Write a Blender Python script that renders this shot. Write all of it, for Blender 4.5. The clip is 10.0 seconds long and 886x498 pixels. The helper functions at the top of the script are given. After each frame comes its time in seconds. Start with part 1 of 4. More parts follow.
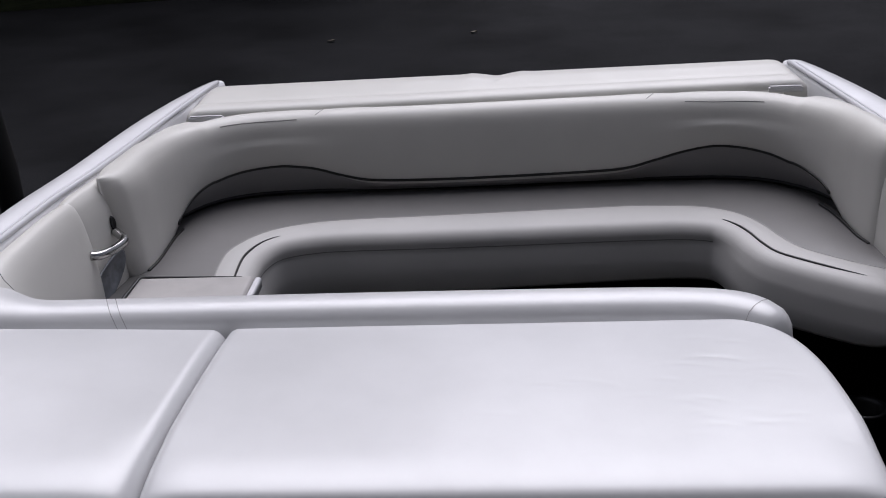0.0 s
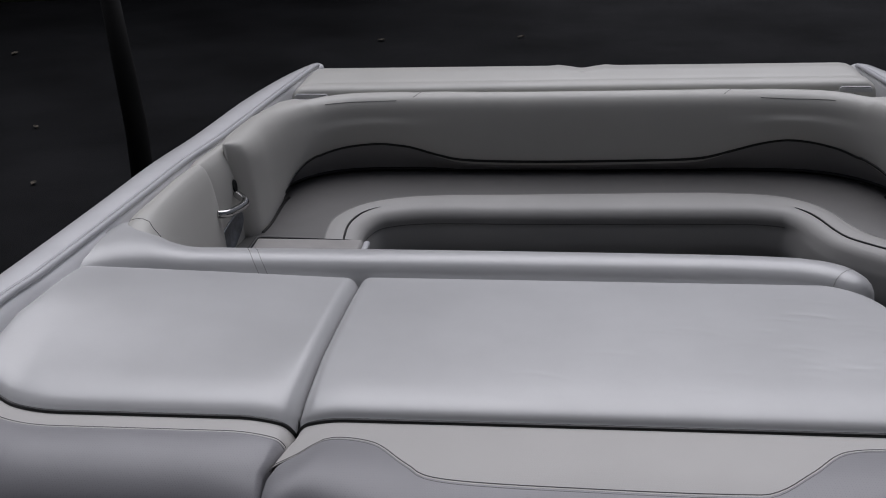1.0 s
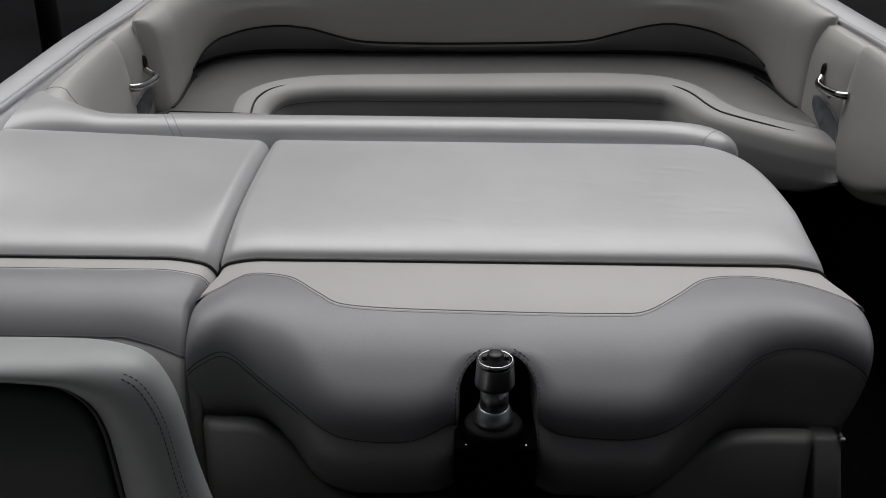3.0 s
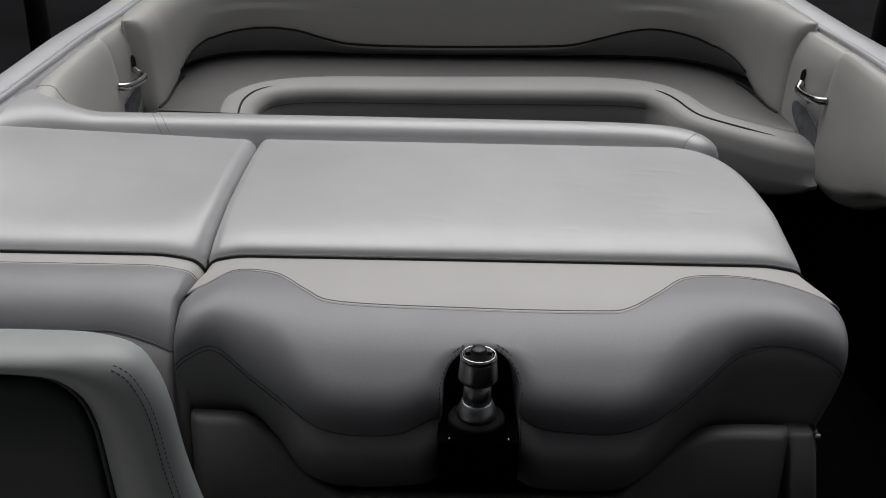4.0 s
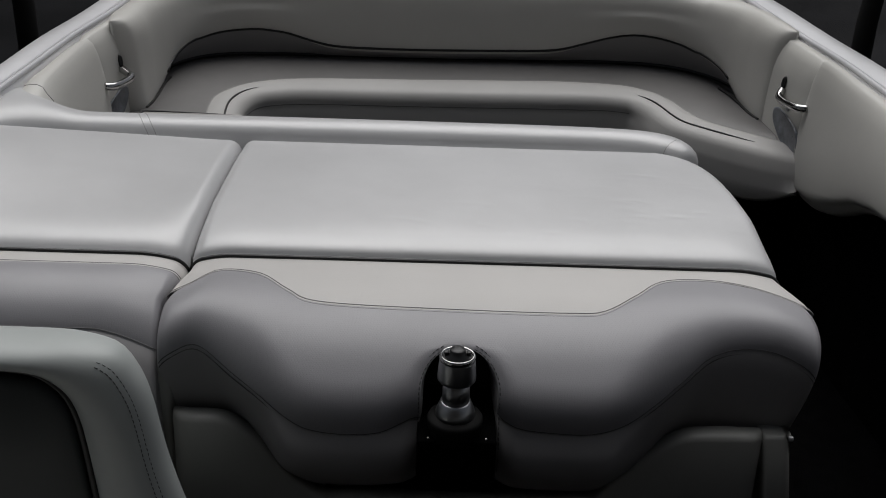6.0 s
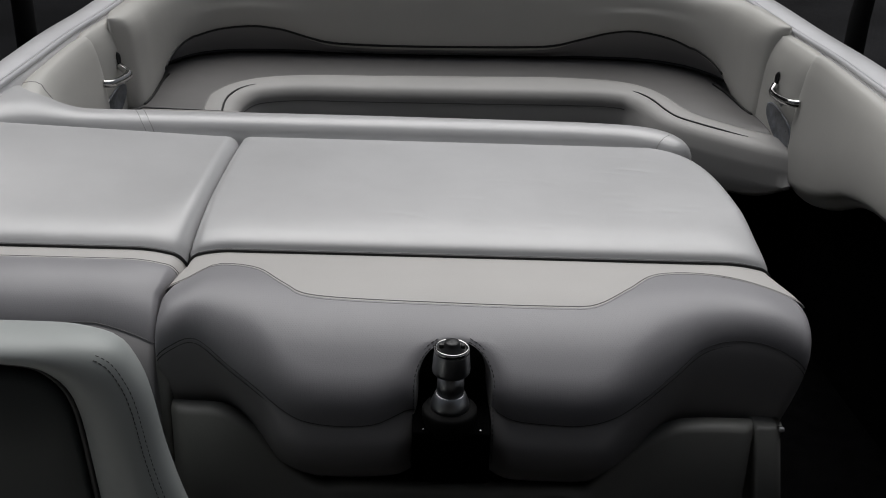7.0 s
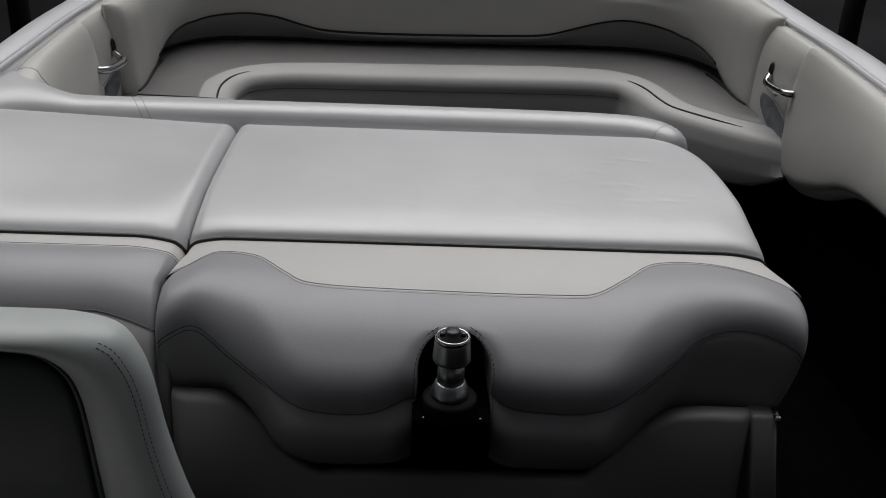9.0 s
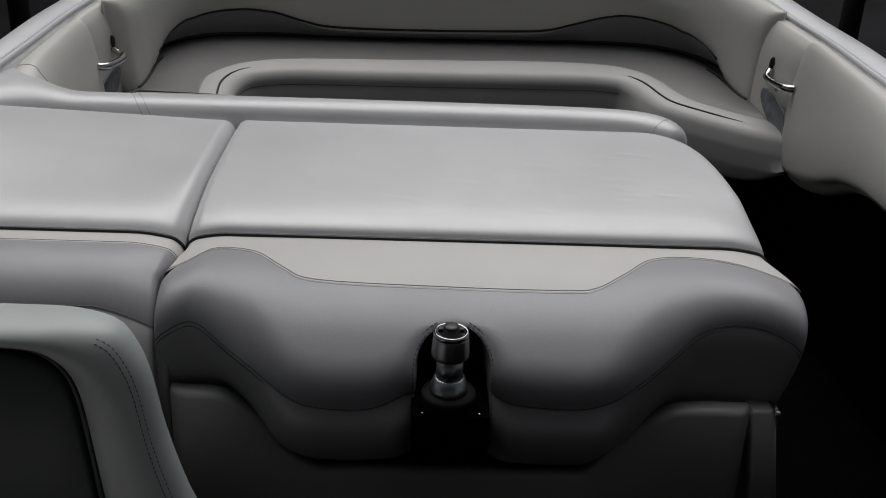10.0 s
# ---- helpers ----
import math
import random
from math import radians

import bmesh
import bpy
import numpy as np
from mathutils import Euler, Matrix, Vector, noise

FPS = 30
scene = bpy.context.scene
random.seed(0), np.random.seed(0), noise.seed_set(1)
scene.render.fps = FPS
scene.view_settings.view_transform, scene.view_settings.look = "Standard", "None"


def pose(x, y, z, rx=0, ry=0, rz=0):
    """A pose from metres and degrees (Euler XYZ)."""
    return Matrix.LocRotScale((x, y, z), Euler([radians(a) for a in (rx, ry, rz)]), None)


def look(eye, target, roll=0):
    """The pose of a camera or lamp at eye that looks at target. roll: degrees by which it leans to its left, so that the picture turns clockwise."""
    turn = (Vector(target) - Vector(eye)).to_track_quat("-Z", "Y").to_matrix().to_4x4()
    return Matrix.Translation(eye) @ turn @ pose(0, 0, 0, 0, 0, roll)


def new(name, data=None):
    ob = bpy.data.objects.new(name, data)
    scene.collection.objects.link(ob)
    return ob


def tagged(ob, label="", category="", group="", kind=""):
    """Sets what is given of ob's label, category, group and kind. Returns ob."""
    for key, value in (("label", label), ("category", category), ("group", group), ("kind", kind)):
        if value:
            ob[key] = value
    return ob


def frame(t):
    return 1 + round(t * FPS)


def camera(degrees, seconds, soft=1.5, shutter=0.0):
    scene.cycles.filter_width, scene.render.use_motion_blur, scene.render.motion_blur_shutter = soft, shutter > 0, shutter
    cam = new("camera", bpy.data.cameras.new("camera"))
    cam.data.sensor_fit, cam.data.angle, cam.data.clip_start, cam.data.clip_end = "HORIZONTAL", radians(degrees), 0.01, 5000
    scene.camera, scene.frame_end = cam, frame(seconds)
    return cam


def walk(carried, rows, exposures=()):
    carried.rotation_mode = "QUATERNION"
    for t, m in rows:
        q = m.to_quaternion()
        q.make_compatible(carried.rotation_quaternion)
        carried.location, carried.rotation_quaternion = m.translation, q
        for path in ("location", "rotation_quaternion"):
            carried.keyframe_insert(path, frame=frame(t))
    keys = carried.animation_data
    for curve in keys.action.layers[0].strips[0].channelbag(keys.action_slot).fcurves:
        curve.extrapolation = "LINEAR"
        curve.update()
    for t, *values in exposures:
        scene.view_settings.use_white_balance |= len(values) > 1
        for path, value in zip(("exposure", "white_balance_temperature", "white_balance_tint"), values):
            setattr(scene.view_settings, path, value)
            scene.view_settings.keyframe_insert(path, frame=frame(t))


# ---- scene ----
cam = camera(40.0, 10.0, soft=1.0)
PATH = [
    (0, (0.115, -1.137, 1.673), (-0.045, 0.707, 0.917), -3.3),
    (0.1, (0.089, -1.158, 1.674), (-0.101, 0.683, 0.916), -3.4),
    (0.2, (0.063, -1.178, 1.674), (-0.157, 0.660, 0.918), -3.6),
    (0.3, (0.036, -1.199, 1.675), (-0.207, 0.639, 0.926), -3.7),
    (0.4, (0.013, -1.221, 1.675), (-0.247, 0.619, 0.937), -3.7),
    (0.5, (-0.006, -1.246, 1.676), (-0.276, 0.599, 0.951), -3.8),
    (0.6, (-0.021, -1.278, 1.677), (-0.290, 0.573, 0.970), -3.3),
    (0.7, (-0.035, -1.317, 1.679), (-0.293, 0.542, 0.987), -3.1),
    (0.8, (-0.047, -1.356, 1.681), (-0.280, 0.506, 0.989), -2.4),
    (0.9, (-0.057, -1.390, 1.682), (-0.266, 0.468, 0.973), -1.8),
    (1, (-0.065, -1.411, 1.683), (-0.254, 0.436, 0.94), -1.3),
    (1.1, (-0.072, -1.423, 1.681), (-0.241, 0.412, 0.903), -0.9),
    (1.2, (-0.078, -1.433, 1.677), (-0.232, 0.391, 0.872), -0.7),
    (1.3, (-0.083, -1.441, 1.672), (-0.225, 0.375, 0.845), -0.5),
    (1.4, (-0.087, -1.447, 1.666), (-0.219, 0.362, 0.823), -0.2),
    (1.5, (-0.088, -1.45, 1.661), (-0.212, 0.353, 0.805), -0.2),
    (1.7, (-0.084, -1.452, 1.651), (-0.203, 0.346, 0.784), -0.1),
    (2, (-0.075, -1.455, 1.64), (-0.185, 0.338, 0.76), -0.2),
    (2.5, (-0.074, -1.553, 1.654), (-0.129, 0.241, 0.771), 0.2),
    (3, (-0.068, -1.65, 1.667), (-0.083, 0.147, 0.789), 0.5),
    (4.5, (-0.072, -1.693, 1.673), (-0.05, 0.109, 0.805), 1.6),
    (5, (-0.073, -1.698, 1.677), (-0.044, 0.104, 0.811), 2.0),
    (5.5, (-0.067, -1.705, 1.681), (-0.035, 0.098, 0.815), 2.2),
    (7, (-0.051, -1.742, 1.693), (-0.017, 0.058, 0.821), 2.0),
    (7.5, (-0.056, -1.748, 1.694), (-0.016, 0.05, 0.82), 2.2),
    (8, (-0.067, -1.751, 1.701), (-0.019, 0.044, 0.819), 2.3),
    (8.5, (-0.071, -1.748, 1.699), (-0.018, 0.044, 0.813), 2.5),
    (9, (-0.078, -1.747, 1.697), (-0.019, 0.043, 0.808), 2.6),
    (9.5, (-0.078, -1.746, 1.696), (-0.018, 0.043, 0.803), 2.6),
    (10, (-0.07, -1.746, 1.695), (-0.016, 0.042, 0.8), 2.4),
]
EXPOSURES = [(0.0, 0.56, 6000, 18), (0.3, 0.23, 6000, 18), (0.5, 0.12, 6000, 18), (1.0, -0.24, 6030, 15), (1.5, -0.15, 6120, 13.5), (2.0, -0.10, 6220, 11.5),
             (3.0, -0.05, 6330, 10.5), (5.0, -0.01, 6330, 10.5), (10.0, 0.01, 6320, 10.5)]
walk(cam, [(t, look(eye, target, roll)) for t, eye, target, roll in PATH], EXPOSURES)

# ---- world and light ----
world = bpy.data.worlds.new("sky")
scene.world = world
world.use_nodes = True
nt = world.node_tree
sky = nt.nodes.new("ShaderNodeTexSky")
sky.sky_type, sky.sun_disc = "NISHITA", False
sky.sun_elevation, sky.sun_rotation = radians(63.9), radians(-5)
sky.air_density, sky.dust_density, sky.ozone_density = 1.0, 6.0, 1.0
grey = nt.nodes.new("ShaderNodeHueSaturation")
grey.inputs["Saturation"].default_value = 0.35
nt.links.new(sky.outputs[0], grey.inputs["Color"])
nt.links.new(grey.outputs[0], nt.nodes["Background"].inputs["Color"])
nt.nodes["Background"].inputs["Strength"].default_value = 0.033
sun = new("sun", bpy.data.lights.new("sun", "SUN"))
sun.data.energy, sun.data.angle, sun.data.color = 2.05, radians(65), (1.0, 0.98, 0.95)
sun.matrix_world = look((-0.2, 2.2, 4.5), (0, 0, 0))


# ---- materials ----
def material(name, base, rough=0.5, metal=0.0, var=0.06, scale=3.0, grain=900.0, bump=0.15, dist=0.0006, coat=0.0, wear=0.0, spec=0.5):
    m = bpy.data.materials.new(name)
    m.use_nodes = True
    t = m.node_tree
    b = t.nodes["Principled BSDF"]
    b.inputs["Roughness"].default_value, b.inputs["Metallic"].default_value = rough, metal
    b.inputs["Coat Weight"].default_value, b.inputs["Coat Roughness"].default_value = coat, 0.08
    b.inputs["Specular IOR Level"].default_value = spec
    co = t.nodes.new("ShaderNodeTexCoord")
    big = t.nodes.new("ShaderNodeTexNoise")
    big.inputs["Scale"].default_value, big.inputs["Detail"].default_value = scale, 6
    t.links.new(co.outputs["Object"], big.inputs["Vector"])
    ramp = t.nodes.new("ShaderNodeValToRGB")
    ramp.color_ramp.elements[0].position, ramp.color_ramp.elements[1].position = 0.32, 0.68
    lo = [c * (1 - var) for c in base]
    hi = [min(1, c * (1 + var)) for c in base]
    ramp.color_ramp.elements[0].color, ramp.color_ramp.elements[1].color = (*lo, 1), (*hi, 1)
    t.links.new(big.outputs["Fac"], ramp.inputs["Fac"])
    t.links.new(ramp.outputs["Color"], b.inputs["Base Color"])
    rr = t.nodes.new("ShaderNodeMapRange")
    rr.inputs["To Min"].default_value, rr.inputs["To Max"].default_value = max(0.02, rough - 0.07 - wear), min(1, rough + 0.07 + wear)
    mid = t.nodes.new("ShaderNodeTexNoise")
    mid.inputs["Scale"].default_value, mid.inputs["Detail"].default_value = scale * 5, 5
    t.links.new(co.outputs["Object"], mid.inputs["Vector"])
    t.links.new(mid.outputs["Fac"], rr.inputs["Value"])
    t.links.new(rr.outputs["Result"], b.inputs["Roughness"])
    if bump:
        fine = t.nodes.new("ShaderNodeTexNoise")
        fine.inputs["Scale"].default_value, fine.inputs["Detail"].default_value = grain, 3
        t.links.new(co.outputs["Object"], fine.inputs["Vector"])
        bn = t.nodes.new("ShaderNodeBump")
        bn.inputs["Strength"].default_value, bn.inputs["Distance"].default_value = bump, dist
        t.links.new(fine.outputs["Fac"], bn.inputs["Height"])
        t.links.new(bn.outputs["Normal"], b.inputs["Normal"])
    return m


def add_wrinkles(m, strength=0.25):
    """Broad soft creases on top of the fine leather grain."""
    t = m.node_tree
    b = t.nodes["Principled BSDF"]
    co = t.nodes.new("ShaderNodeTexCoord")
    mp = t.nodes.new("ShaderNodeMapping")
    mp.inputs["Scale"].default_value = (4.0, 13.0, 9.0)
    n = t.nodes.new("ShaderNodeTexNoise")
    n.inputs["Scale"].default_value, n.inputs["Detail"].default_value, n.inputs["Distortion"].default_value = 1.6, 4, 0.8
    bn = t.nodes.new("ShaderNodeBump")
    bn.inputs["Strength"].default_value, bn.inputs["Distance"].default_value = strength, 0.004
    old = b.inputs["Normal"].links[0].from_socket
    t.links.new(co.outputs["Object"], mp.inputs["Vector"])
    t.links.new(mp.outputs["Vector"], n.inputs["Vector"])
    t.links.new(n.outputs["Fac"], bn.inputs["Height"])
    t.links.new(old, bn.inputs["Normal"])
    t.links.new(bn.outputs["Normal"], b.inputs["Normal"])


def add_perforation(m, scale=150.0, depth=0.5):
    """Rows of tiny punched dots, darker and sunken."""
    t = m.node_tree
    b = t.nodes["Principled BSDF"]
    co = t.nodes.new("ShaderNodeTexCoord")
    v = t.nodes.new("ShaderNodeTexVoronoi")
    v.inputs["Scale"].default_value, v.inputs["Randomness"].default_value = scale, 0.0
    mp = t.nodes.new("ShaderNodeMapping")
    mp.inputs["Rotation"].default_value = (0.5, 0.0, radians(38))
    t.links.new(co.outputs["Object"], mp.inputs["Vector"])
    t.links.new(mp.outputs["Vector"], v.inputs["Vector"])
    mr = t.nodes.new("ShaderNodeMapRange")
    mr.inputs["From Min"].default_value, mr.inputs["From Max"].default_value = 0.22, 0.34
    t.links.new(v.outputs["Distance"], mr.inputs["Value"])
    mix = t.nodes.new("ShaderNodeMix")
    mix.data_type, mix.blend_type = "RGBA", "MULTIPLY"
    mix.inputs[0].default_value = depth
    old = b.inputs["Base Color"].links[0].from_socket
    t.links.new(old, mix.inputs[6])
    t.links.new(mr.outputs["Result"], mix.inputs[7])
    t.links.new(mix.outputs[2], b.inputs["Base Color"])
    bn = t.nodes.new("ShaderNodeBump")
    bn.inputs["Strength"].default_value, bn.inputs["Distance"].default_value = 0.12, 0.0008
    oldn = b.inputs["Normal"].links[0].from_socket
    t.links.new(mr.outputs["Result"], bn.inputs["Height"])
    t.links.new(oldn, bn.inputs["Normal"])
    t.links.new(bn.outputs["Normal"], b.inputs["Normal"])


VINYL = material("white_marine_vinyl", (0.60, 0.59, 0.555), 0.40, var=0.05, scale=2.5, grain=700, bump=0.2, wear=0.05)
add_wrinkles(VINYL, 0.12)
PADV = material("sunpad_vinyl", (0.545, 0.546, 0.55), 0.34, var=0.05, scale=5.0, grain=700, bump=0.2, wear=0.01, spec=1.0, coat=0.08)
BEIGE = material("cream_perforated_vinyl", (0.55, 0.535, 0.515), 0.48, var=0.05, grain=700, bump=0.2)
add_perforation(BEIGE, 340, 0.05)
GREY = material("grey_perforated_vinyl", (0.305, 0.300, 0.315), 0.38, var=0.06, grain=700, bump=0.2)
add_perforation(GREY, 300, 0.13)
LOWV = material("warm_grey_vinyl", (0.29, 0.283, 0.285), 0.45, var=0.06, grain=700, bump=0.2)
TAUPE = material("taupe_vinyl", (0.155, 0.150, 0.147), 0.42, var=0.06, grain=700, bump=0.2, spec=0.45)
EDGEV = material("stone_grey_vinyl", (0.43, 0.422, 0.41), 0.5, var=0.06, grain=700, bump=0.2, spec=0.4)
# white vinyl dimmed and cooled, so the seat's dull greenish light is in the colour
HELM = material("shade_tinted_helm_vinyl", (0.40, 0.425, 0.415), 0.42, var=0.06, scale=4, grain=700, bump=0.2, wear=0.05)
add_wrinkles(HELM, 0.12)
SLATE = material("dark_slate_vinyl", (0.036, 0.042, 0.042), 0.5, var=0.1, grain=700, bump=0.2)
PIPING = material("black_piping", (0.008, 0.008, 0.008), 0.4, bump=0)
THREAD = material("grey_stitching", (0.30, 0.295, 0.285), 0.7, grain=1500, bump=0.5)
SOFTSEAM = material("grey_seam_thread", (0.19, 0.185, 0.182), 0.7, bump=0)
TRAYTOP = material("greige_moulded_plastic", (0.36, 0.345, 0.335), 0.5, var=0.08, scale=12, grain=500, bump=0.2)
GROOVE = material("seam_groove", (0.06, 0.058, 0.058), 0.8, bump=0)
GELCOAT = material("white_gelcoat", (0.90, 0.90, 0.915), 0.2, var=0.04, scale=9, bump=0, coat=0.3)
TRIM = material("white_vinyl_trim", (0.62, 0.62, 0.64), 0.35, bump=0)
CHROME = material("polished_steel", (0.50, 0.50, 0.49), 0.16, 1.0, var=0.02, bump=0)
STEEL = material("brushed_steel", (0.40, 0.41, 0.42), 0.34, 1.0, var=0.06, bump=0.1)
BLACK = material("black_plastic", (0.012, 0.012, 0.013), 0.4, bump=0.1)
# black carpet; the same near-zero colour also stands in for shade in voids
CARPET_VOID = material("black_carpet_and_void_shade", (0.0026, 0.0026, 0.0028), 0.95, var=0.3, scale=20, grain=450, bump=0.8, dist=0.004, spec=0.01)
INLAY = material("grey_marbled_plastic", (0.17, 0.18, 0.20), 0.3, var=0.5, scale=25, bump=0.05)
PANEL = material("off_white_panel_vinyl", (0.275, 0.275, 0.258), 0.45, var=0.08, grain=700, bump=0.2)
ASPHALT = material("worn_asphalt", (0.019, 0.0192, 0.0205), 0.9, var=0.3, scale=0.9, grain=160, bump=0.9, dist=0.006, spec=0.03)
# grass green lowered to carry the shade that lies over the verge
GRASS = material("shade_darkened_grass", (0.014, 0.017, 0.008), 0.95, var=0.5, scale=3, grain=60, bump=1.0, dist=0.03, spec=0.1)
PVC = material("black_pvc_pipe", (0.006, 0.006, 0.006), 0.7, bump=0.05, spec=0.15)
CAP = material("weathered_white_cap", (0.6, 0.6, 0.58), 0.5, var=0.1, scale=20, bump=0)
ORANGE = material("orange_cone_plastic", (0.55, 0.10, 0.02), 0.5, var=0.1, bump=0)
RED = material("red_cone_plastic", (0.50, 0.04, 0.015), 0.5, var=0.1, bump=0)
LEAF = material("dry_leaf", (0.16, 0.14, 0.11), 0.8, var=0.2, scale=30, bump=0)
# finish of the added light-blocking walls, dark so they bounce little
BLOCKER = material("dark_blocker_finish", (0.030, 0.024, 0.018), 0.85, var=0.3, scale=2.0, grain=90, bump=0.5, dist=0.004, spec=0.1)
CONCRETE = material("pale_concrete", (0.35, 0.35, 0.33), 0.85, var=0.15, scale=8, bump=0.3)


# ---- mesh helpers ----
def thing(name, place, label, category, group="", kind=""):
    ob = new(name)
    ob.location = place
    ob.empty_display_size = 0.1
    return tagged(ob, label, category, group, kind)


def part(name, data, mat, parent=None, label="", flat=False):
    """One mesh object from (points, faces) in boat coordinates, under its thing or part."""
    points, faces = data
    base = Vector((0, 0, 0))
    up = parent
    while up is not None:
        base += up.location
        up = up.parent
    me = bpy.data.meshes.new(name)
    me.from_pydata([tuple(Vector(p) - base) for p in points], [], faces)
    bm = bmesh.new()
    bm.from_mesh(me)
    bmesh.ops.remove_doubles(bm, verts=bm.verts, dist=1e-5)
    bmesh.ops.recalc_face_normals(bm, faces=bm.faces)
    bm.to_mesh(me)
    bm.free()
    me.polygons.foreach_set("use_smooth", [not flat] * len(me.polygons))
    me.materials.append(mat)
    ob = new(name, me)
    ob.parent = parent
    return tagged(ob, label)


def smooth(points, n):
    """A Catmull-Rom curve through the points, n samples at even length."""
    p = np.array(points, float)
    p = np.vstack([2 * p[0] - p[1], p, 2 * p[-1] - p[-2]])
    out = []
    for k in range(1, len(p) - 2):
        for u in np.linspace(0, 1, 16, endpoint=False):
            a, b, c, d = p[k - 1], p[k], p[k + 1], p[k + 2]
            out.append(0.5 * (2 * b + (c - a) * u + (2 * a - 5 * b + 4 * c - d) * u * u + (3 * b - a - 3 * c + d) * u ** 3))
    out.append(p[-2])
    out = np.array(out)
    s = np.concatenate([[0], np.cumsum(np.linalg.norm(np.diff(out, axis=0), axis=1))])
    q = np.linspace(0, s[-1], n)
    return np.stack([np.interp(q, s, out[:, k]) for k in range(out.shape[1])], 1)


def rounded(points, n):
    """Like smooth, but free of overshoot where close and far points alternate."""
    p = np.array(points, float)
    p = np.vstack([2 * p[0] - p[1], p, 2 * p[-1] - p[-2]])
    out = []
    for k in range(1, len(p) - 2):
        q = p[k - 1:k + 3]
        t = np.concatenate([[0], np.cumsum(np.sqrt(np.linalg.norm(np.diff(q, axis=0), axis=1)) + 1e-6)])
        for u in np.linspace(t[1], t[2], 16, endpoint=False):
            mix = lambda a, b, ta, tb: a * (tb - u) / (tb - ta) + b * (u - ta) / (tb - ta)
            a1, a2, a3 = mix(q[0], q[1], t[0], t[1]), mix(q[1], q[2], t[1], t[2]), mix(q[2], q[3], t[2], t[3])
            b1, b2 = mix(a1, a2, t[0], t[2]), mix(a2, a3, t[1], t[3])
            out.append(mix(b1, b2, t[1], t[2]))
    out.append(p[-2])
    out = np.array(out)
    s = np.concatenate([[0], np.cumsum(np.linalg.norm(np.diff(out, axis=0), axis=1))])
    q = np.linspace(0, s[-1], n)
    return np.stack([np.interp(q, s, out[:, k]) for k in range(out.shape[1])], 1)


def table(pairs):
    """A smooth-ended lookup x -> y."""
    curve = smooth(pairs, 200)
    order = np.argsort(curve[:, 0])
    cx, cy = curve[order, 0], curve[order, 1]
    return lambda x: float(np.interp(x, cx, cy))


def skin(rings, closed=False, ends=False):
    """Quads between rings of equal length. closed: each ring is a loop. ends: fans over first and last ring."""
    n = len(rings[0])
    pts = [tuple(map(float, p)) for r in rings for p in r]
    faces = []
    for i in range(len(rings) - 1):
        for j in range(n if closed else n - 1):
            k = (j + 1) % n
            faces.append((i * n + j, i * n + k, (i + 1) * n + k, (i + 1) * n + j))
    if ends:
        for i in (0, len(rings) - 1):
            c = np.mean(np.array(rings[i], float), axis=0)
            pts.append(tuple(map(float, c)))
            m = len(pts) - 1
            for j in range(n if closed else n - 1):
                faces.append((i * n + j, i * n + (j + 1) % n, m))
    return pts, faces


def merge(*meshes):
    pts, faces = [], []
    for p, f in meshes:
        k = len(pts)
        pts += list(p)
        faces += [tuple(i + k for i in q) for q in f]
    return pts, faces


def tube(path, r, seg=8, radii=None):
    path = [Vector(p) for p in path]
    rings, up = [], Vector((0, 0, 1))
    for i, p in enumerate(path):
        d = (path[min(i + 1, len(path) - 1)] - path[max(i - 1, 0)]).normalized()
        a = d.cross(up)
        a = a.normalized() if a.length > 1e-3 else Vector((1, 0, 0))
        b = d.cross(a)
        q = radii[i] if radii is not None else r
        rings.append([p + q * (math.cos(t) * a + math.sin(t) * b) for t in np.linspace(0, 2 * math.pi, seg, endpoint=False)])
    return skin(rings, True, True)


def stitches(path, r=0.0007, dash=0.0055, gap=0.0035, lift=0.0006):
    """A row of thread dashes along a path."""
    p = np.array([tuple(q) for q in path], float)
    d = np.concatenate([[0], np.cumsum(np.linalg.norm(np.diff(p, axis=0), axis=1))])
    at = lambda q: np.array([np.interp(q, d, p[:, k]) for k in range(3)])
    out, q = [], 0.0
    while q + dash < d[-1]:
        a, m, b = at(q), at(q + dash / 2), at(q + dash)
        up = np.array((0, -lift * 0.5, lift))
        out.append(tube([a, m + up, b], r, 5))
        q += dash + gap
    return merge(*out)


def sewn(parent, across, label="sunken double seam", mat=None):
    """Two fine sunken lines of stitching."""
    for side in across:
        part("seam", tube(side, 0.0010, 5), mat or GROOVE, parent, label)


def lathe(profile, x, y, seg=32):
    rings = [[(x + r * math.cos(t), y + r * math.sin(t), z) for t in np.linspace(0, 2 * math.pi, seg, endpoint=False)] for r, z in profile]
    return skin(rings, True, True)


def slab(outline, z0, z1, r=0.008, inset_top=True):
    """A prism on a closed outline with a rounded upper edge."""
    o = np.array(outline, float)
    c = o.mean(axis=0)
    d = np.roll(o, -1, 0) - np.roll(o, 1, 0)
    nrm = np.stack([d[:, 1], -d[:, 0]], 1)
    nrm /= np.linalg.norm(nrm, axis=1)[:, None] + 1e-9
    if ((o - c) * nrm).sum() < 0:
        nrm = -nrm
    rings = [[(*p, z0) for p in o]]
    for a in np.linspace(0, math.pi / 2, 6):
        q = o - nrm * r * (1 - math.cos(a))
        rings.append([(*p, z1 - r + r * math.sin(a)) for p in q])
    q = o - nrm * r
    for f in (0.7, 0.3):
        rings.append([(*(c + (p - c) * f), z1) for p in q])
    return skin(rings, True, True)


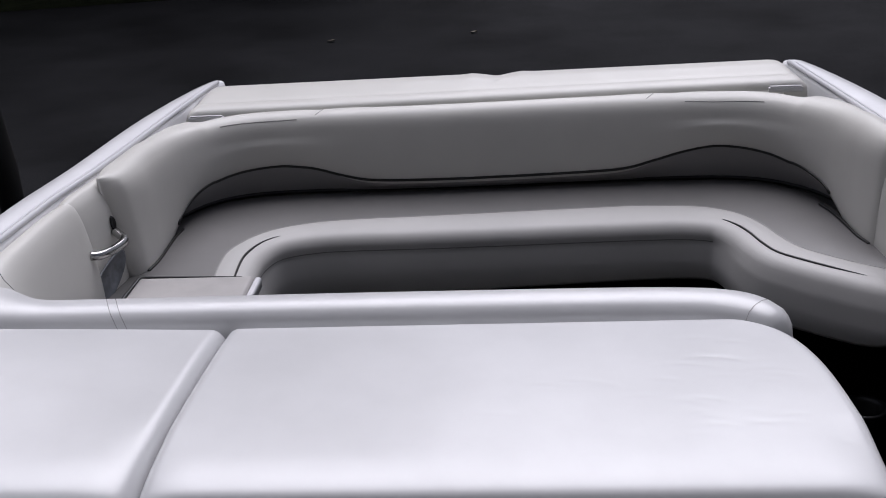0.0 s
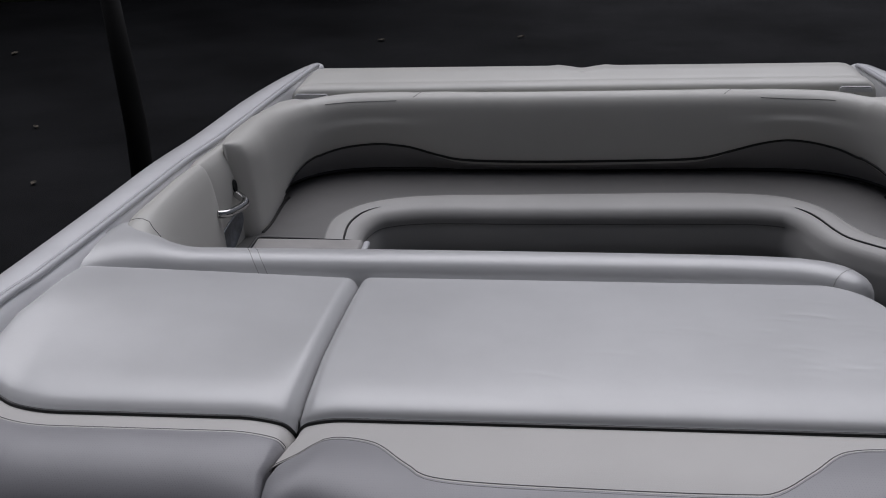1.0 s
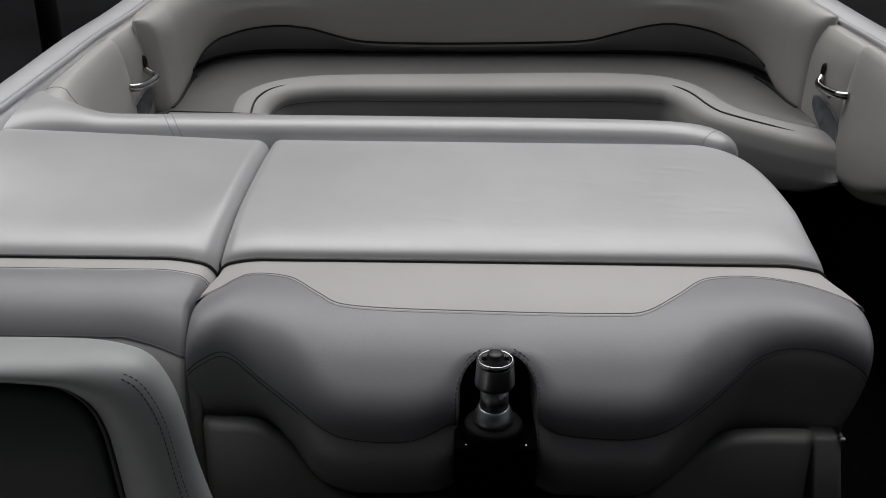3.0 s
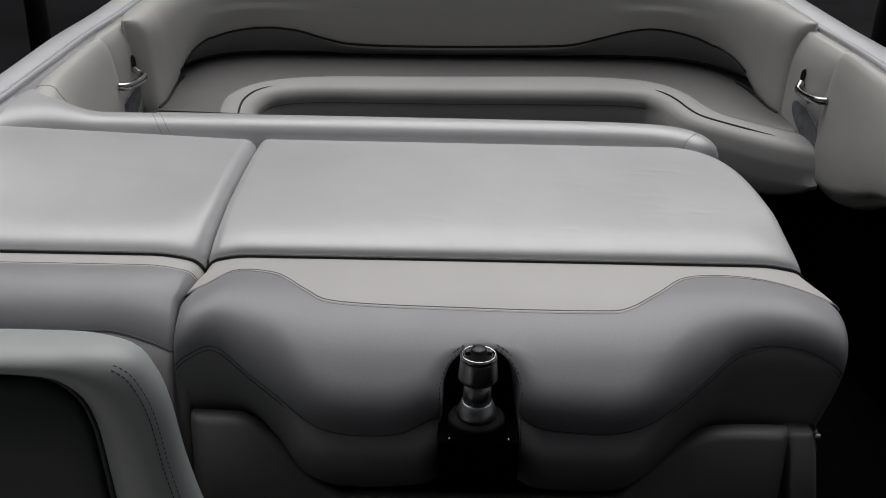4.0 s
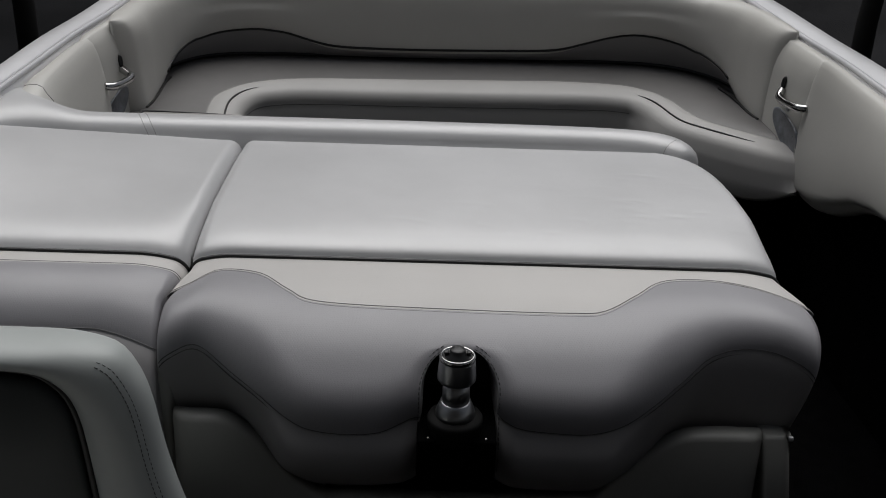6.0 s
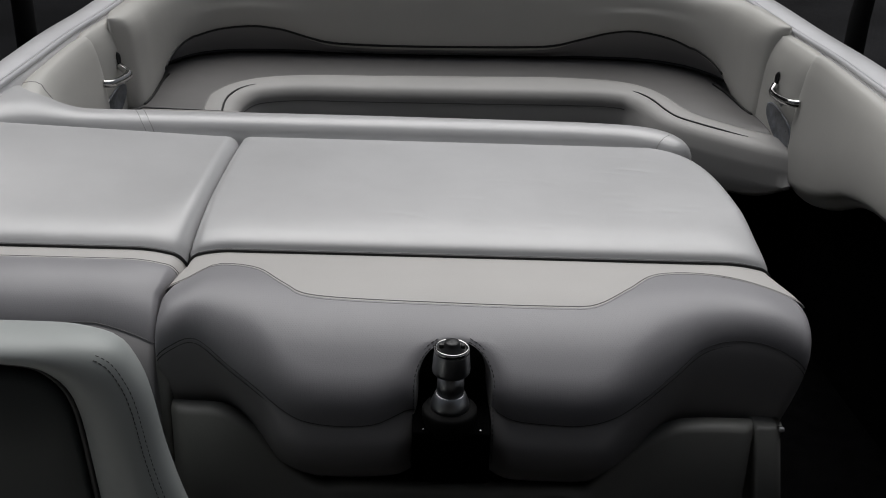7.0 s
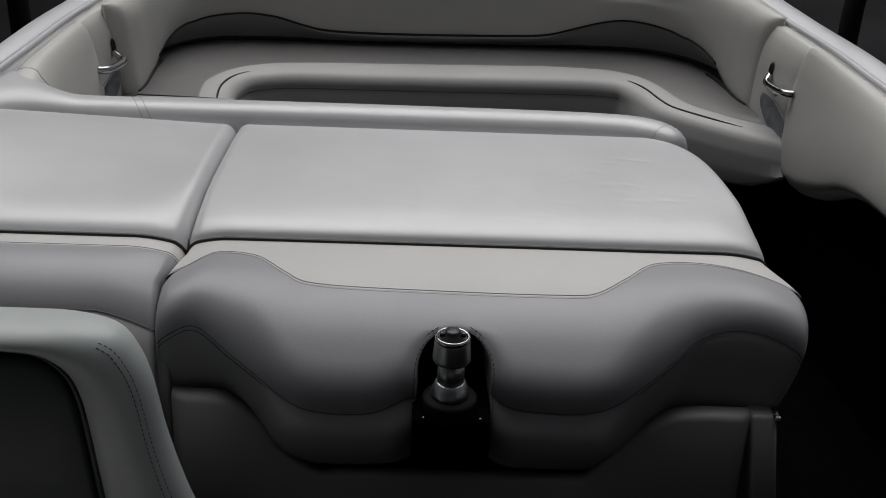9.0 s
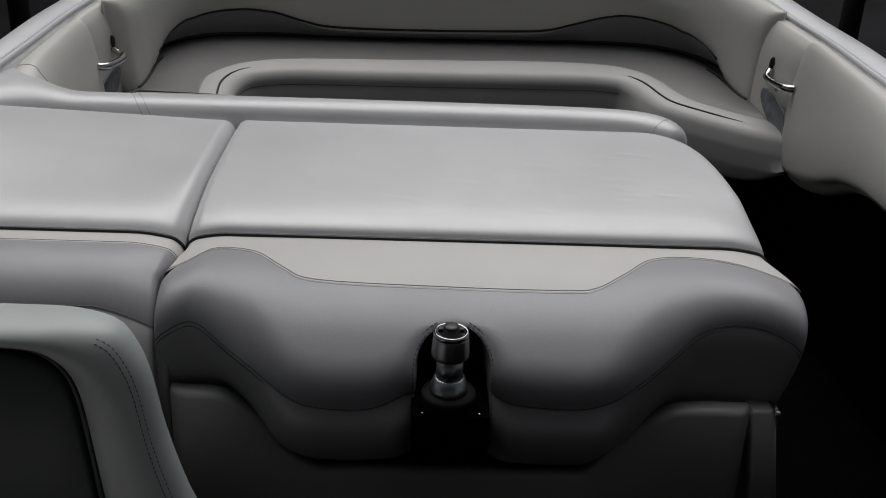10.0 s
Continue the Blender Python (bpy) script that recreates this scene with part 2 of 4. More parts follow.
def rounded_box(lo, hi, r=0.01):
    (x0, y0, z0), (x1, y1, z1) = lo, hi
    o = []
    for cx, cy, a0 in ((x1 - r, y1 - r, 0), (x0 + r, y1 - r, 90), (x0 + r, y0 + r, 180), (x1 - r, y0 + r, 270)):
        for a in np.linspace(a0, a0 + 90, 5):
            o.append((cx + r * math.cos(radians(a)), cy + r * math.sin(radians(a))))
    return slab(o, z0, z1, r)


def mirror(data):
    pts, faces = data
    return [(-x, y, z) for x, y, z in pts], [f[::-1] for f in faces]


# ---- the ground ----
def sheet(x0, x1, y0, y1, z, n=2):
    xs, ys = np.linspace(x0, x1, n), np.linspace(y0, y1, n)
    return skin([[(x, y, z) for y in ys] for x in xs])


GROUND = -0.75
ground = part("ground", sheet(-300, 300, -300, 300, GROUND, 9), ASPHALT)
tagged(ground, "dark worn asphalt driveway under the boat trailer", "asphalt ground", kind="structure")
edge = smooth([(-40, 8.2), (-14, 10.6), (-6.6, 11.9), (-2.2, 12.6), (3, 13.2), (12, 14.6), (40, 17)], 60)
verge = part("grass_verge", skin([[(x, y + o, GROUND + h) for x, y in edge] for o, h in ((0, 0.004), (0.05, 0.03), (0.4, 0.05), (30, 0.06))]), GRASS)
tagged(verge, "grass verge beyond the asphalt driveway, coloured dark for its shade", "grass", kind="structure")
# plain walls added behind the camera, alongside and beyond the verge to block skylight
yard = part("sky_blocker_yard", rounded_box((-9.4, -8.3, GROUND), (7.4, -8.0, 9.0), 0.02), BLOCKER)
tagged(yard, "plain dark unseen wall added behind the boat to block skylight", "wall", kind="structure")
for name, x, top in (("sky_blocker_port", 7.1, 1.9), ("sky_blocker_starboard", -9.4, 3.8)):
    w = part(name, rounded_box((x, -8.0, GROUND), (x + 0.3, 13.4, top), 0.02), BLOCKER)
    tagged(w, "plain dark unseen wall added beside the driveway to block skylight", "wall", kind="structure")
verge_blocker = part("sky_blocker_verge", rounded_box((-26, 13.4, GROUND), (-1.6, 13.7, 12.5), 0.02), BLOCKER)
tagged(verge_blocker, "tall plain dark wall added beyond the grass verge to darken reflections", "wall", kind="structure")


def cone(x, y, mat, label):
    c = thing("traffic_cone", (x, y, GROUND + 0.06), label, "traffic cone", "traffic cones by the verge")
    part("base_plate", rounded_box((x - 0.13, y - 0.13, GROUND + 0.0), (x + 0.13, y + 0.13, GROUND + 0.03), 0.012), mat, c)
    part("body", lathe([(0.095, GROUND + 0.03), (0.09, GROUND + 0.05), (0.022, GROUND + 0.55), (0.016, GROUND + 0.56)], x, y, 24), mat, c)


cone(-6.62, 12.2, ORANGE, "orange plastic traffic cone standing on grass")
cone(-6.38, 12.25, ORANGE, "orange plastic traffic cone standing on grass")
cone(-4.06, 12.5, RED, "red plastic traffic cone standing on grass")
blk = part("concrete_block", rounded_box((-3.90, 12.45, GROUND + 0.03), (-3.78, 12.57, GROUND + 0.22), 0.015), CONCRETE)
tagged(blk, "small pale concrete block beside a cone", "block")

rng = random.Random(4)
for x, y in ((-3.38, 5.62), (-3.89, 6.88), (-0.45, 10.0), (-1.76, 9.86), (-2.4, 4.4), (1.9, 8.1), (-4.9, 7.6), (-5.1, 9.3)):
    a, s = rng.uniform(0, 6.28), rng.uniform(0.05, 0.09)
    rows = []
    for u in np.linspace(0, 1, 7):
        w = 0.35 * s * math.sin(math.pi * min(0.98, max(0.02, u)))
        rows.append([(x + math.cos(a) * s * (u - 0.5) - math.sin(a) * v * w, y + math.sin(a) * s * (u - 0.5) + math.cos(a) * v * w,
                      GROUND + 0.004 + 0.012 * abs(v) + 0.008 * u) for v in (-1, -0.5, 0, 0.5, 1)])
    leaf = part("fallen_leaf", skin(rows), LEAF)
    tagged(leaf, "curled dry pale leaf lying on asphalt", "leaf", "fallen leaves")

# ---- hull ----
GUN = table([(-2.2, 1.10), (-1.0, 1.12), (0.2, 1.105), (0.55, 1.085), (0.7, 1.06), (1.1, 1.015), (1.4, 0.985), (1.65, 0.945), (2.0, 0.905), (2.36, 0.862), (2.50, 0.835)])
ZG = 0.77
# the port side bellies out a little more
PORT = table([(-2.2, 0.045), (0.5, 0.045), (1.2, 0.042), (1.45, 0.035), (1.7, 0.028), (2.0, 0.016), (2.3, 0.003), (2.5, 0.0)])


def side_x(sign, y):
    return GUN(y) + (PORT(y) if sign > 0 else 0.0)


hull = thing("boat_hull", (0, 0.3, -0.20), "white glossy fibreglass motorboat hull on a trailer", "boat")


def gunwale(sign):
    rings = []
    for y in np.linspace(-2.1, 2.47, 220):
        xi = side_x(sign, y)
        wide = 0.105 if sign < 0 else 0.118
        w = wide if y < 1.9 else wide - 0.05 * ((y - 1.9) / 0.57) ** 2
        prof = [(0.004, 0.60), (0.0, ZG - 0.012), (0.004, ZG - 0.002), (0.012, ZG + 0.002), (w * 0.5, ZG + 0.003), (w - 0.014, ZG), (w - 0.005, ZG - 0.006),
                (w, ZG - 0.02), (w + 0.005, ZG - 0.08), (w - 0.02, 0.45), (w - 0.05, 0.10), (w - 0.09, -0.2)]
        rings.append([(sign * (xi + o), y, z) for o, z in prof])
    return skin(rings)


part("gunwale", gunwale(-1), GELCOAT, hull)
part("gunwale", gunwale(1), GELCOAT, hull)
for sg in (-1, 1):
    line = [(sg * (side_x(sg, y) + 0.008), y, ZG + 0.004) for y in np.linspace(-2.0, 2.44, 200)]
    part("edge_trim", tube(line, 0.0075, 8), TRIM, hull, "white vinyl edge welt")
    line = [(sg * (side_x(sg, y) + 0.026), y, ZG + 0.002) for y in np.linspace(-2.0, 2.44, 200)]
    part("edge_trim", tube(line, 0.004, 6), TRIM, hull, "white vinyl edge welt")
part("transom", rounded_box((-0.86, 2.44, -0.2), (0.86, 2.50, 0.735), 0.02), GELCOAT, hull)
deck_line = [(side_x(1, y) + 0.012, y) for y in np.linspace(2.44, -2.1, 40)]
deck_line += [(-GUN(y) - 0.012, y) for y in np.linspace(-2.1, 2.44, 40)]
part("keel_shell", slab(deck_line, -0.24, -0.02, 0.01), GELCOAT, hull)
# unseen closing board, its tone chosen for the light it throws back
part("bounce_bulkhead", rounded_box((-1.2, -2.19, -0.24), (1.2, -2.09, 0.95), 0.02), TAUPE, hull, "unseen taupe bulkhead added to set the bounced light")
floor = part("floor", slab([(x * 0.985, y) for x, y in deck_line], -0.02, 0.0, 0.004), CARPET_VOID)
tagged(floor, "black marine carpet on the cockpit floor", "carpet floor", kind="structure")
for sg in (-1, 1):
    rings = [[(sg * (side_x(sg, y) - o), y, z) for o, z in ((0.004, 0.56), (0.012, 0.5), (0.02, 0.3), (0.03, 0.0))] for y in np.linspace(-2.1, 2.44, 40)]
    rim = [[(sg * (side_x(sg, y) - o), y, z) for o, z in ((-0.001, 0.765), (0.010, 0.755), (0.014, 0.72), (0.010, 0.56), (0.0, 0.55))] for y in np.linspace(-0.7, 0.94 if sg < 0 else -0.55, 70)]
    part("coaming_pad", skin(rim), GELCOAT, hull)
    part("side_liner", skin(rings), CARPET_VOID, hull, "black carpeted inner side")

# trailer under the hull
trailer = thing("boat_trailer", (0, 0.4, GROUND), "dark steel boat trailer carrying the hull on bunks", "trailer")
for sg in (-1, 1):
    part("frame_rail", rounded_box((sg * 0.78 - 0.04, -2.3, -0.46), (sg * 0.78 + 0.04, 2.3, -0.34), 0.008), BLACK, trailer)
    part("bunk", rounded_box((sg * 0.5 - 0.05, -2.0, -0.34), (sg * 0.5 + 0.05, 2.3, -0.235), 0.008), CARPET_VOID, trailer, "carpeted bunk board")
    wheel = lathe([(0.10, -0.09), (0.24, -0.09), (0.285, -0.06), (0.29, 0.0), (0.285, 0.06), (0.24, 0.09), (0.10, 0.09)], 0, 0, 28)
    part("wheel", ([(sg * 0.98 + z, 0.9 + y, GROUND + 0.29 + x) for x, y, z in wheel[0]], wheel[1]), BLACK, trailer)
for y in (-1.8, 0.9, 2.1):
    part("cross_member", rounded_box((-0.86, y - 0.04, -0.455), (0.86, y + 0.04, -0.345), 0.008), BLACK, trailer)

# trailer guide posts beside the hull
for sg, y, x in ((-1, 1.60, -1.175), (1, 1.70, 1.187)):
    post = thing("trailer_guide_post", (x, y, GROUND), "black plastic pipe guide post with pale cap beside hull", "guide post", "trailer guide posts")
    tip = x + sg * 0.034
    pipe = part("pipe", tube([(x, y, GROUND), (x, y, 0.5), (x + sg * 0.004, y, 0.8), (tip, y - 0.01, 1.186)], 0.029, 20, [0.032, 0.031, 0.030, 0.024]), PVC, post)
    part("end_cap", lathe([(0.0245, 1.181), (0.0255, 1.188), (0.023, 1.194), (0.008, 1.197)], tip, y - 0.01, 20), CAP, pipe, "weathered pale end cap")
    part("foot_bracket", rounded_box((x - 0.05, y - 0.05, GROUND), (x + 0.05, y + 0.05, GROUND + 0.06), 0.01), BLACK, post)


# ---- padded lids over the engine and beside it ----
PROFILE = smooth([(0.903, 0.56), (0.906, 0.63), (0.902, 0.668), (0.885, 0.690), (0.86, 0.700), (0.75, 0.706), (0.60, 0.707), (0.45, 0.703), (0.39, 0.698), (0.360, 0.691), (0.345, 0.683),
                  (0.334, 0.671), (0.30, 0.672), (0.26, 0.672), (0.20, 0.666), (0.145, 0.650), (0.098, 0.621), (0.052, 0.576), (0.024, 0.54), (0.004, 0.50), (-0.004, 0.465),
                  (0.006, 0.425), (0.030, 0.39), (0.055, 0.36), (0.080, 0.335), (0.098, 0.31)], 600)
PN = np.gradient(PROFILE, axis=0)
PN /= np.linalg.norm(PN, axis=1)[:, None]
PN = np.stack([PN[:, 1], -PN[:, 0]], 1)
if PN[200, 1] < 0:
    PN = -PN


def at_y(y):
    k = int(np.argmin(PROFILE[:, 0]))
    return float(np.interp(-y, -PROFILE[60:k, 0], np.arange(60, k)))


def at_z(z):
    k = int(at_y(0.30))
    return float(np.interp(-z, -PROFILE[k:, 1], np.arange(k, 600)))


def profile(i, inset=0.0):
    y, z = np.interp(i, np.arange(600), PROFILE[:, 0]), np.interp(i, np.arange(600), PROFILE[:, 1])
    ny, nz = np.interp(i, np.arange(600), PN[:, 0]), np.interp(i, np.arange(600), PN[:, 1])
    return y - inset * ny, z - inset * nz


S_PIPE = at_y(0.334)


def columns(r, n, left=True, right=True, r2=None):
    """Stations across a cushion: (metres from the left end or None, metres from the right end or None, share, inset)."""
    out = []
    r2 = r2 or r
    arc = np.linspace(0, math.pi / 2, 8)
    if left:
        out += [(0.0, None, 0, 0.14), (0.0, None, 0, 0.07)] + [(r * (1 - math.cos(a)), None, 0, r * (1 - math.sin(a))) for a in arc]
    else:
        out += [(0.0, None, 0, 0.0)]
    out += [(None, None, u, 0.0) for u in np.linspace(0, 1, n)[1:-1]]
    if right:
        out += [(None, r2 * (1 - math.cos(a)), 0, r2 * (1 - math.sin(a))) for a in arc[::-1]] + [(None, 0.0, 0, 0.07), (None, 0.0, 0, 0.14)]
    else:
        out += [(None, 0.0, 0, 0.0)]
    return out


def column_x(col, xl, xr, rl, rr):
    e0, e1, u, _ = col
    if e0 is not None:
        return xl + e0
    if e1 is not None:
        return xr - e1
    return xl + rl + (xr - xl - rl - rr) * u


def sag(x, y, left=None, right=None):
    """How far a cushion's near corners are drawn down beside its ends."""
    drop = 0.0
    for end, reach, deep in ((left, 0.085, 0.017), (right, 0.10, 0.017)):
        if end is not None:
            drop += deep * max(0.0, 1 - abs(x - end) / reach) ** 2
    return drop * min(1.0, max(0.0, (0.52 - y) / 0.17))


def pad_panel(cols, xl, xr, rl, rr, s0, s1, n, shift=None, crown=0.0, tuck=(0.0, 0.0), ends=(False, False)):
    """A stretch of the cushion's skin between two seams s0(x) and s1(x)."""
    rings = []
    for col in cols:
        ring = []
        for v in np.linspace(0, 1, n):
            x = 0.0
            i = 300.0
            for _ in range(4):
                y, z = profile(i)
                tight = 0.35 + 0.65 * min(1.0, max(0.0, (y - 0.22) / 0.12))
                e0, e1, u, deep = col
                if deep < 0.06:
                    e0, e1, deep = e0 and e0 * tight, e1 and e1 * tight, deep * tight
                x = column_x((e0, e1, u, deep), xl(y, z), xr(y, z), rl * tight, rr * tight)
                a, b = s0(x), s1(x)
                i = a + (b - a) * v
            puff = crown * math.sin(math.pi * v) ** 0.6 if crown else 0.0
            y, z = profile(i, deep - puff * (1 if deep == 0 else max(0, 1 - deep / 0.03)))
            under = tuck[0] + (tuck[1] - tuck[0]) * v ** 1.6
            y, z = y + under, z - 0.56 * under
            z -= sag(x, y, xl(y, z) if ends[0] else None, xr(y, z) if ends[1] else None)
            if shift:
                y += shift(x, y)
                q = min(1.0, max(0.0, (-0.99 - x) / 0.09))
                far = min(1.0, max(0.0, (y - 0.36) / 0.45))
                far = far * far * (3 - 2 * far)
                u = min(1.0, max(0.0, (-0.52 - x) / 0.53))
                z += 0.020 * q * q * (3 - 2 * q) * (1 - far) + 0.047 * far * u ** 1.2
                y -= 0.07 * far * u ** 1.4
            ring.append((x, y, z))
        rings.append(ring)
    return rings


def creased(rings, seed, count, xs, ys):
    """Short shallow creases, mostly across the boat, pressed into a panel."""
    pick = random.Random(seed)
    lines = []
    for _ in range(count):
        a = pick.uniform(-0.22, 0.10)
        lines.append((pick.triangular(*xs, xs[1] - 0.15), pick.uniform(*ys), math.cos(a), math.sin(a), pick.uniform(0.012, 0.045), pick.uniform(0.004, 0.006), pick.uniform(0.00012, 0.00045)))
    p = np.array(rings, float)
    for x, y, c, d, long, wide, deep in lines:
        u, w = (p[..., 0] - x) * c + (p[..., 1] - y) * d, (p[..., 1] - y) * c - (p[..., 0] - x) * d
        w = w + 0.15 * u * u / long
        p[..., 2] -= deep * np.exp(-(u / long) ** 2 - (w / wide) ** 2) * (p[..., 2] > 0.685)
    return [[tuple(q) for q in r] for r in p]


def seam(rings, v, r, lift=0.0, trim=0, seg=6):
    """A tube along one row of a panel."""
    line = [Vector(r_[v]) for r_ in rings][trim:len(rings) - trim if trim else None]
    return tube([p + Vector((0, -lift * 0.4, lift)) for p in line], r, seg)


def rl_right(y):
    return float(np.interp(y, [0.0, 0.09, 0.19, 0.30, 0.85], [-0.512, -0.517, -0.520, -0.497, -0.472]))


XR_PAD = table([(-0.02, 0.612), (0.0, 0.620), (0.09, 0.640), (0.2, 0.652), (0.3, 0.625), (0.4, 0.610), (0.52, 0.604), (0.66, 0.590), (0.75, 0.572), (0.81, 0.548), (0.85, 0.515), (0.88, 0.470), (0.906, 0.40)])
BOT = table([(-0.56, 0.525), (-0.477, 0.518), (-0.41, 0.515), (-0.38, 0.500), (-0.331, 0.458), (-0.287, 0.398), (-0.231, 0.352), (-0.169, 0.346), (-0.10, 0.362), (-0.06, 0.376), (0.08, 0.376), (0.121, 0.356), (0.185, 0.345),
             (0.255, 0.352), (0.313, 0.422), (0.403, 0.494), (0.461, 0.506), (0.52, 0.507), (0.58, 0.506), (0.66, 0.506)])
UP_ST = table([(-0.56, 0.20), (-0.482, 0.228), (-0.431, 0.272), (-0.357, 0.263), (-0.298, 0.210), (-0.235, 0.178), (0.006, 0.168), (0.207, 0.167), (0.268, 0.175), (0.327, 0.220), (0.390, 0.277), (0.487, 0.283), (0.593, 0.242), (0.68, 0.20)])
LOW_ST = table([(-0.56, 0.590), (-0.497, 0.608), (-0.446, 0.615), (-0.384, 0.582), (-0.333, 0.553), (-0.283, 0.521), (-0.244, 0.505), (-0.185, 0.499), (-0.127, 0.503), (-0.085, 0.520), (-0.06, 0.528), (0.07, 0.538), (0.085, 0.528),
                (0.115, 0.515), (0.166, 0.510), (0.235, 0.509), (0.293, 0.523), (0.342, 0.55), (0.402, 0.588), (0.453, 0.618), (0.52, 0.628), (0.6, 0.618), (0.68, 0.59)])
NX, NW, N_TOP, N_LEN = 0.010, 0.066, at_z(0.622), 34.0


def notch(i):
    if i <= N_TOP:
        return 0.0
    k = min(1.0, (i - N_TOP) / N_LEN)
    return NW * math.sqrt(1 - (1 - k) ** 2) + 0.006 * max(0.0, (i - N_TOP - N_LEN) / 200)


lid = thing("engine_cover_cushion", (0.06, 0.45, 0.56), "white padded vinyl engine cover with grey front and black piping", "boat cushion")
RC = 0.024
xl_r = lambda y, z: rl_right(y)
xr_r = lambda y, z: XR_PAD(y)
s_far = lambda x: 0.0
s_pipe = lambda x: S_PIPE
s_up = lambda x: at_y(UP_ST(x))
s_low = lambda x: at_z(LOW_ST(x))
s_bot = lambda x: at_z(BOT(x))
cols = columns(RC, 170)
top = creased(pad_panel(cols, xl_r, xr_r, RC, RC, s_far, s_pipe, 150, ends=(True, True)), 5, 46, (-0.25, 0.58), (0.38, 0.80))
sunpad = part("top_panel", skin(top), PADV, lid)
part("piping", seam(top, 149, 0.0042, 0.001, 3), PIPING, sunpad, "black piping")
cols = columns(RC, 90)
strip = pad_panel(cols, xl_r, xr_r, RC, RC, s_pipe, s_up, 14, ends=(True, True))
part("upper_strip", skin(strip), BEIGE, lid, "cream perforated vinyl strip")
off = lambda rings, v, d, cut=(4, 4): [Vector(r[v]) + (Vector(r[v - 1]) - Vector(r[v])).normalized() * d for r in rings][cut[0]:len(rings) - cut[1]]
sewn(lid, [off(strip, 13, 0.004), off(strip, 13, -0.004)], mat=SOFTSEAM)


def half(sign):
    """The grey front on one side of the notch."""
    if sign < 0:
        cl = columns(RC, 50, True, False)
        a, b = xl_r, None
    else:
        cl = columns(RC, 50, False, True)
        a, b = None, xr_r
    made = []
    for s0, s1, n in ((s_up, s_low, 34), (s_low, s_bot, 18)):
        rings = []
        for col in cl:
            ring = []
            for v in np.linspace(0, 1, n):
                i = N_TOP
                for _ in range(8):
                    y, z = profile(i)
                    xl = xl_r(y, z) if sign < 0 else NX + notch(i)
                    xr = xr_r(y, z) if sign > 0 else NX - notch(i)
                    x = column_x(col, xl, xr, RC if sign < 0 else 0, RC if sign > 0 else 0)
                    i = 0.5 * i + 0.5 * (s0(x) + (s1(x) - s0(x)) * v)
                puff = 0.010 * math.sin(math.pi * v) if (s0 is s_up) else 0.004 * math.sin(math.pi * v)
                near = abs(x - NX) - notch(i)
                roll = 0.012 * max(0.0, 1 - near / 0.03) ** 2 * min(1.0, max(0.0, (i - N_TOP + 4) / 24))
                y, z = profile(i, col[3] + roll - puff * max(0.0, 1 - col[3] / 0.03))
                # the cushion rolls under towards the lower seam, most where the hem climbs towards the corners
                lobe = min(1.0, max(0.0, (BOT(x) - 0.345) / 0.175))
                lobe = lobe * lobe * (3 - 2 * lobe)
                turn = 0.012 + 0.010 * lobe
                if s0 is s_up:
                    # stuffed full above the seam, then rolled in sharply
                    fold = max(0.0, v - 0.60 + 0.18 * lobe) / (0.40 + 0.18 * lobe)
                    fold = fold ** 2
                    under = turn * fold - (0.028 - 0.013 * lobe) * v ** 1.3 * (1 - fold)
                else:
                    under = turn + (0.015 + 0.12 * lobe) * v ** 1.1
                y, z = y + under, z - 0.56 * under
                z -= sag(x, 0.3, xl if sign < 0 else None, xr if sign > 0 else None)
                ring.append((x, y, z))
            rings.append(ring)
        made.append(rings)
    return made


for sg in (-1, 1):
    front, lower = half(sg)
    part("front_panel", skin(front), GREY, lid, "grey perforated vinyl")
    part("lower_panel", skin(lower), LOWV, lid, "grey vinyl lower edge")
    ends = (4, 0) if sg < 0 else (0, 4)
    sewn(lid, [off(front, -1, d, ends) for d in (0.0045, -0.0045)])
    # wall of the notch, and the underside turned in
    rim = [Vector(p) for p in (front[-1] + lower[-1][1:] if sg < 0 else front[0] + lower[0][1:])]
    wall = [rim, [p + Vector((-0.004 * sg, 0.03, -0.012)) for p in rim], [p + Vector((-0.006 * sg, 0.12, -0.05)) for p in rim]]
    part("notch_wall", skin(wall), LOWV, lid)
    edge_ = [p for p in rim if 0.40 < p.z < 0.64 and abs(p.x - NX) > 0.014]
    for d in (0.003, 0.008):
        side = []
        for i, p in enumerate(edge_):
            run = edge_[min(i + 2, len(edge_) - 1)] - edge_[max(i - 2, 0)]
            across = Vector((-run.z, 0, run.x)).normalized()
            if across.x * sg < 0:
                across = -across
            side.append(p + d * across + Vector((0, 0.9 * max(0.0, d * across.z) - 0.003, 0)))
        part("thread", stitches(side, 0.0008), GROOVE, lid, "dark thread")
    hem = [Vector(r[-1]) for r in lower]
    part("underside", skin([hem, [p + Vector((0, 0.02, -0.008)) for p in hem], [p + Vector((0, 0.10, 0.0)) for p in hem]]), LOWV, lid)

side_lid = thing("side_cushion", (-0.79, 0.45, 0.56), "white padded vinyl side lounge with grey front and black piping", "boat cushion")
RL = 0.030
xl_l = lambda y, z: -GUN(y) - 0.012 + 0.006
xr_l = lambda y, z: rl_right(y) - 0.004
back = lambda x, y: 0.09 * max(0.0, (-0.90 - x) / 0.2) ** 2 * min(1.0, max(0.0, (0.75 - y) / 0.35))
cols_l = columns(0.022, 60, True, True, RL)
s_upl = lambda x: at_y(0.285)
s_lowl = lambda x: at_z(0.618 + 0.012 * min(1, max(0, (-0.53 - x) / 0.1)))
s_botl = lambda x: at_z(0.48)
top = pad_panel(cols_l, xl_l, xr_l, 0.022, RL, s_far, s_pipe, 60, back, ends=(False, True))
sunpad = part("top_panel", skin(top), PADV, side_lid)
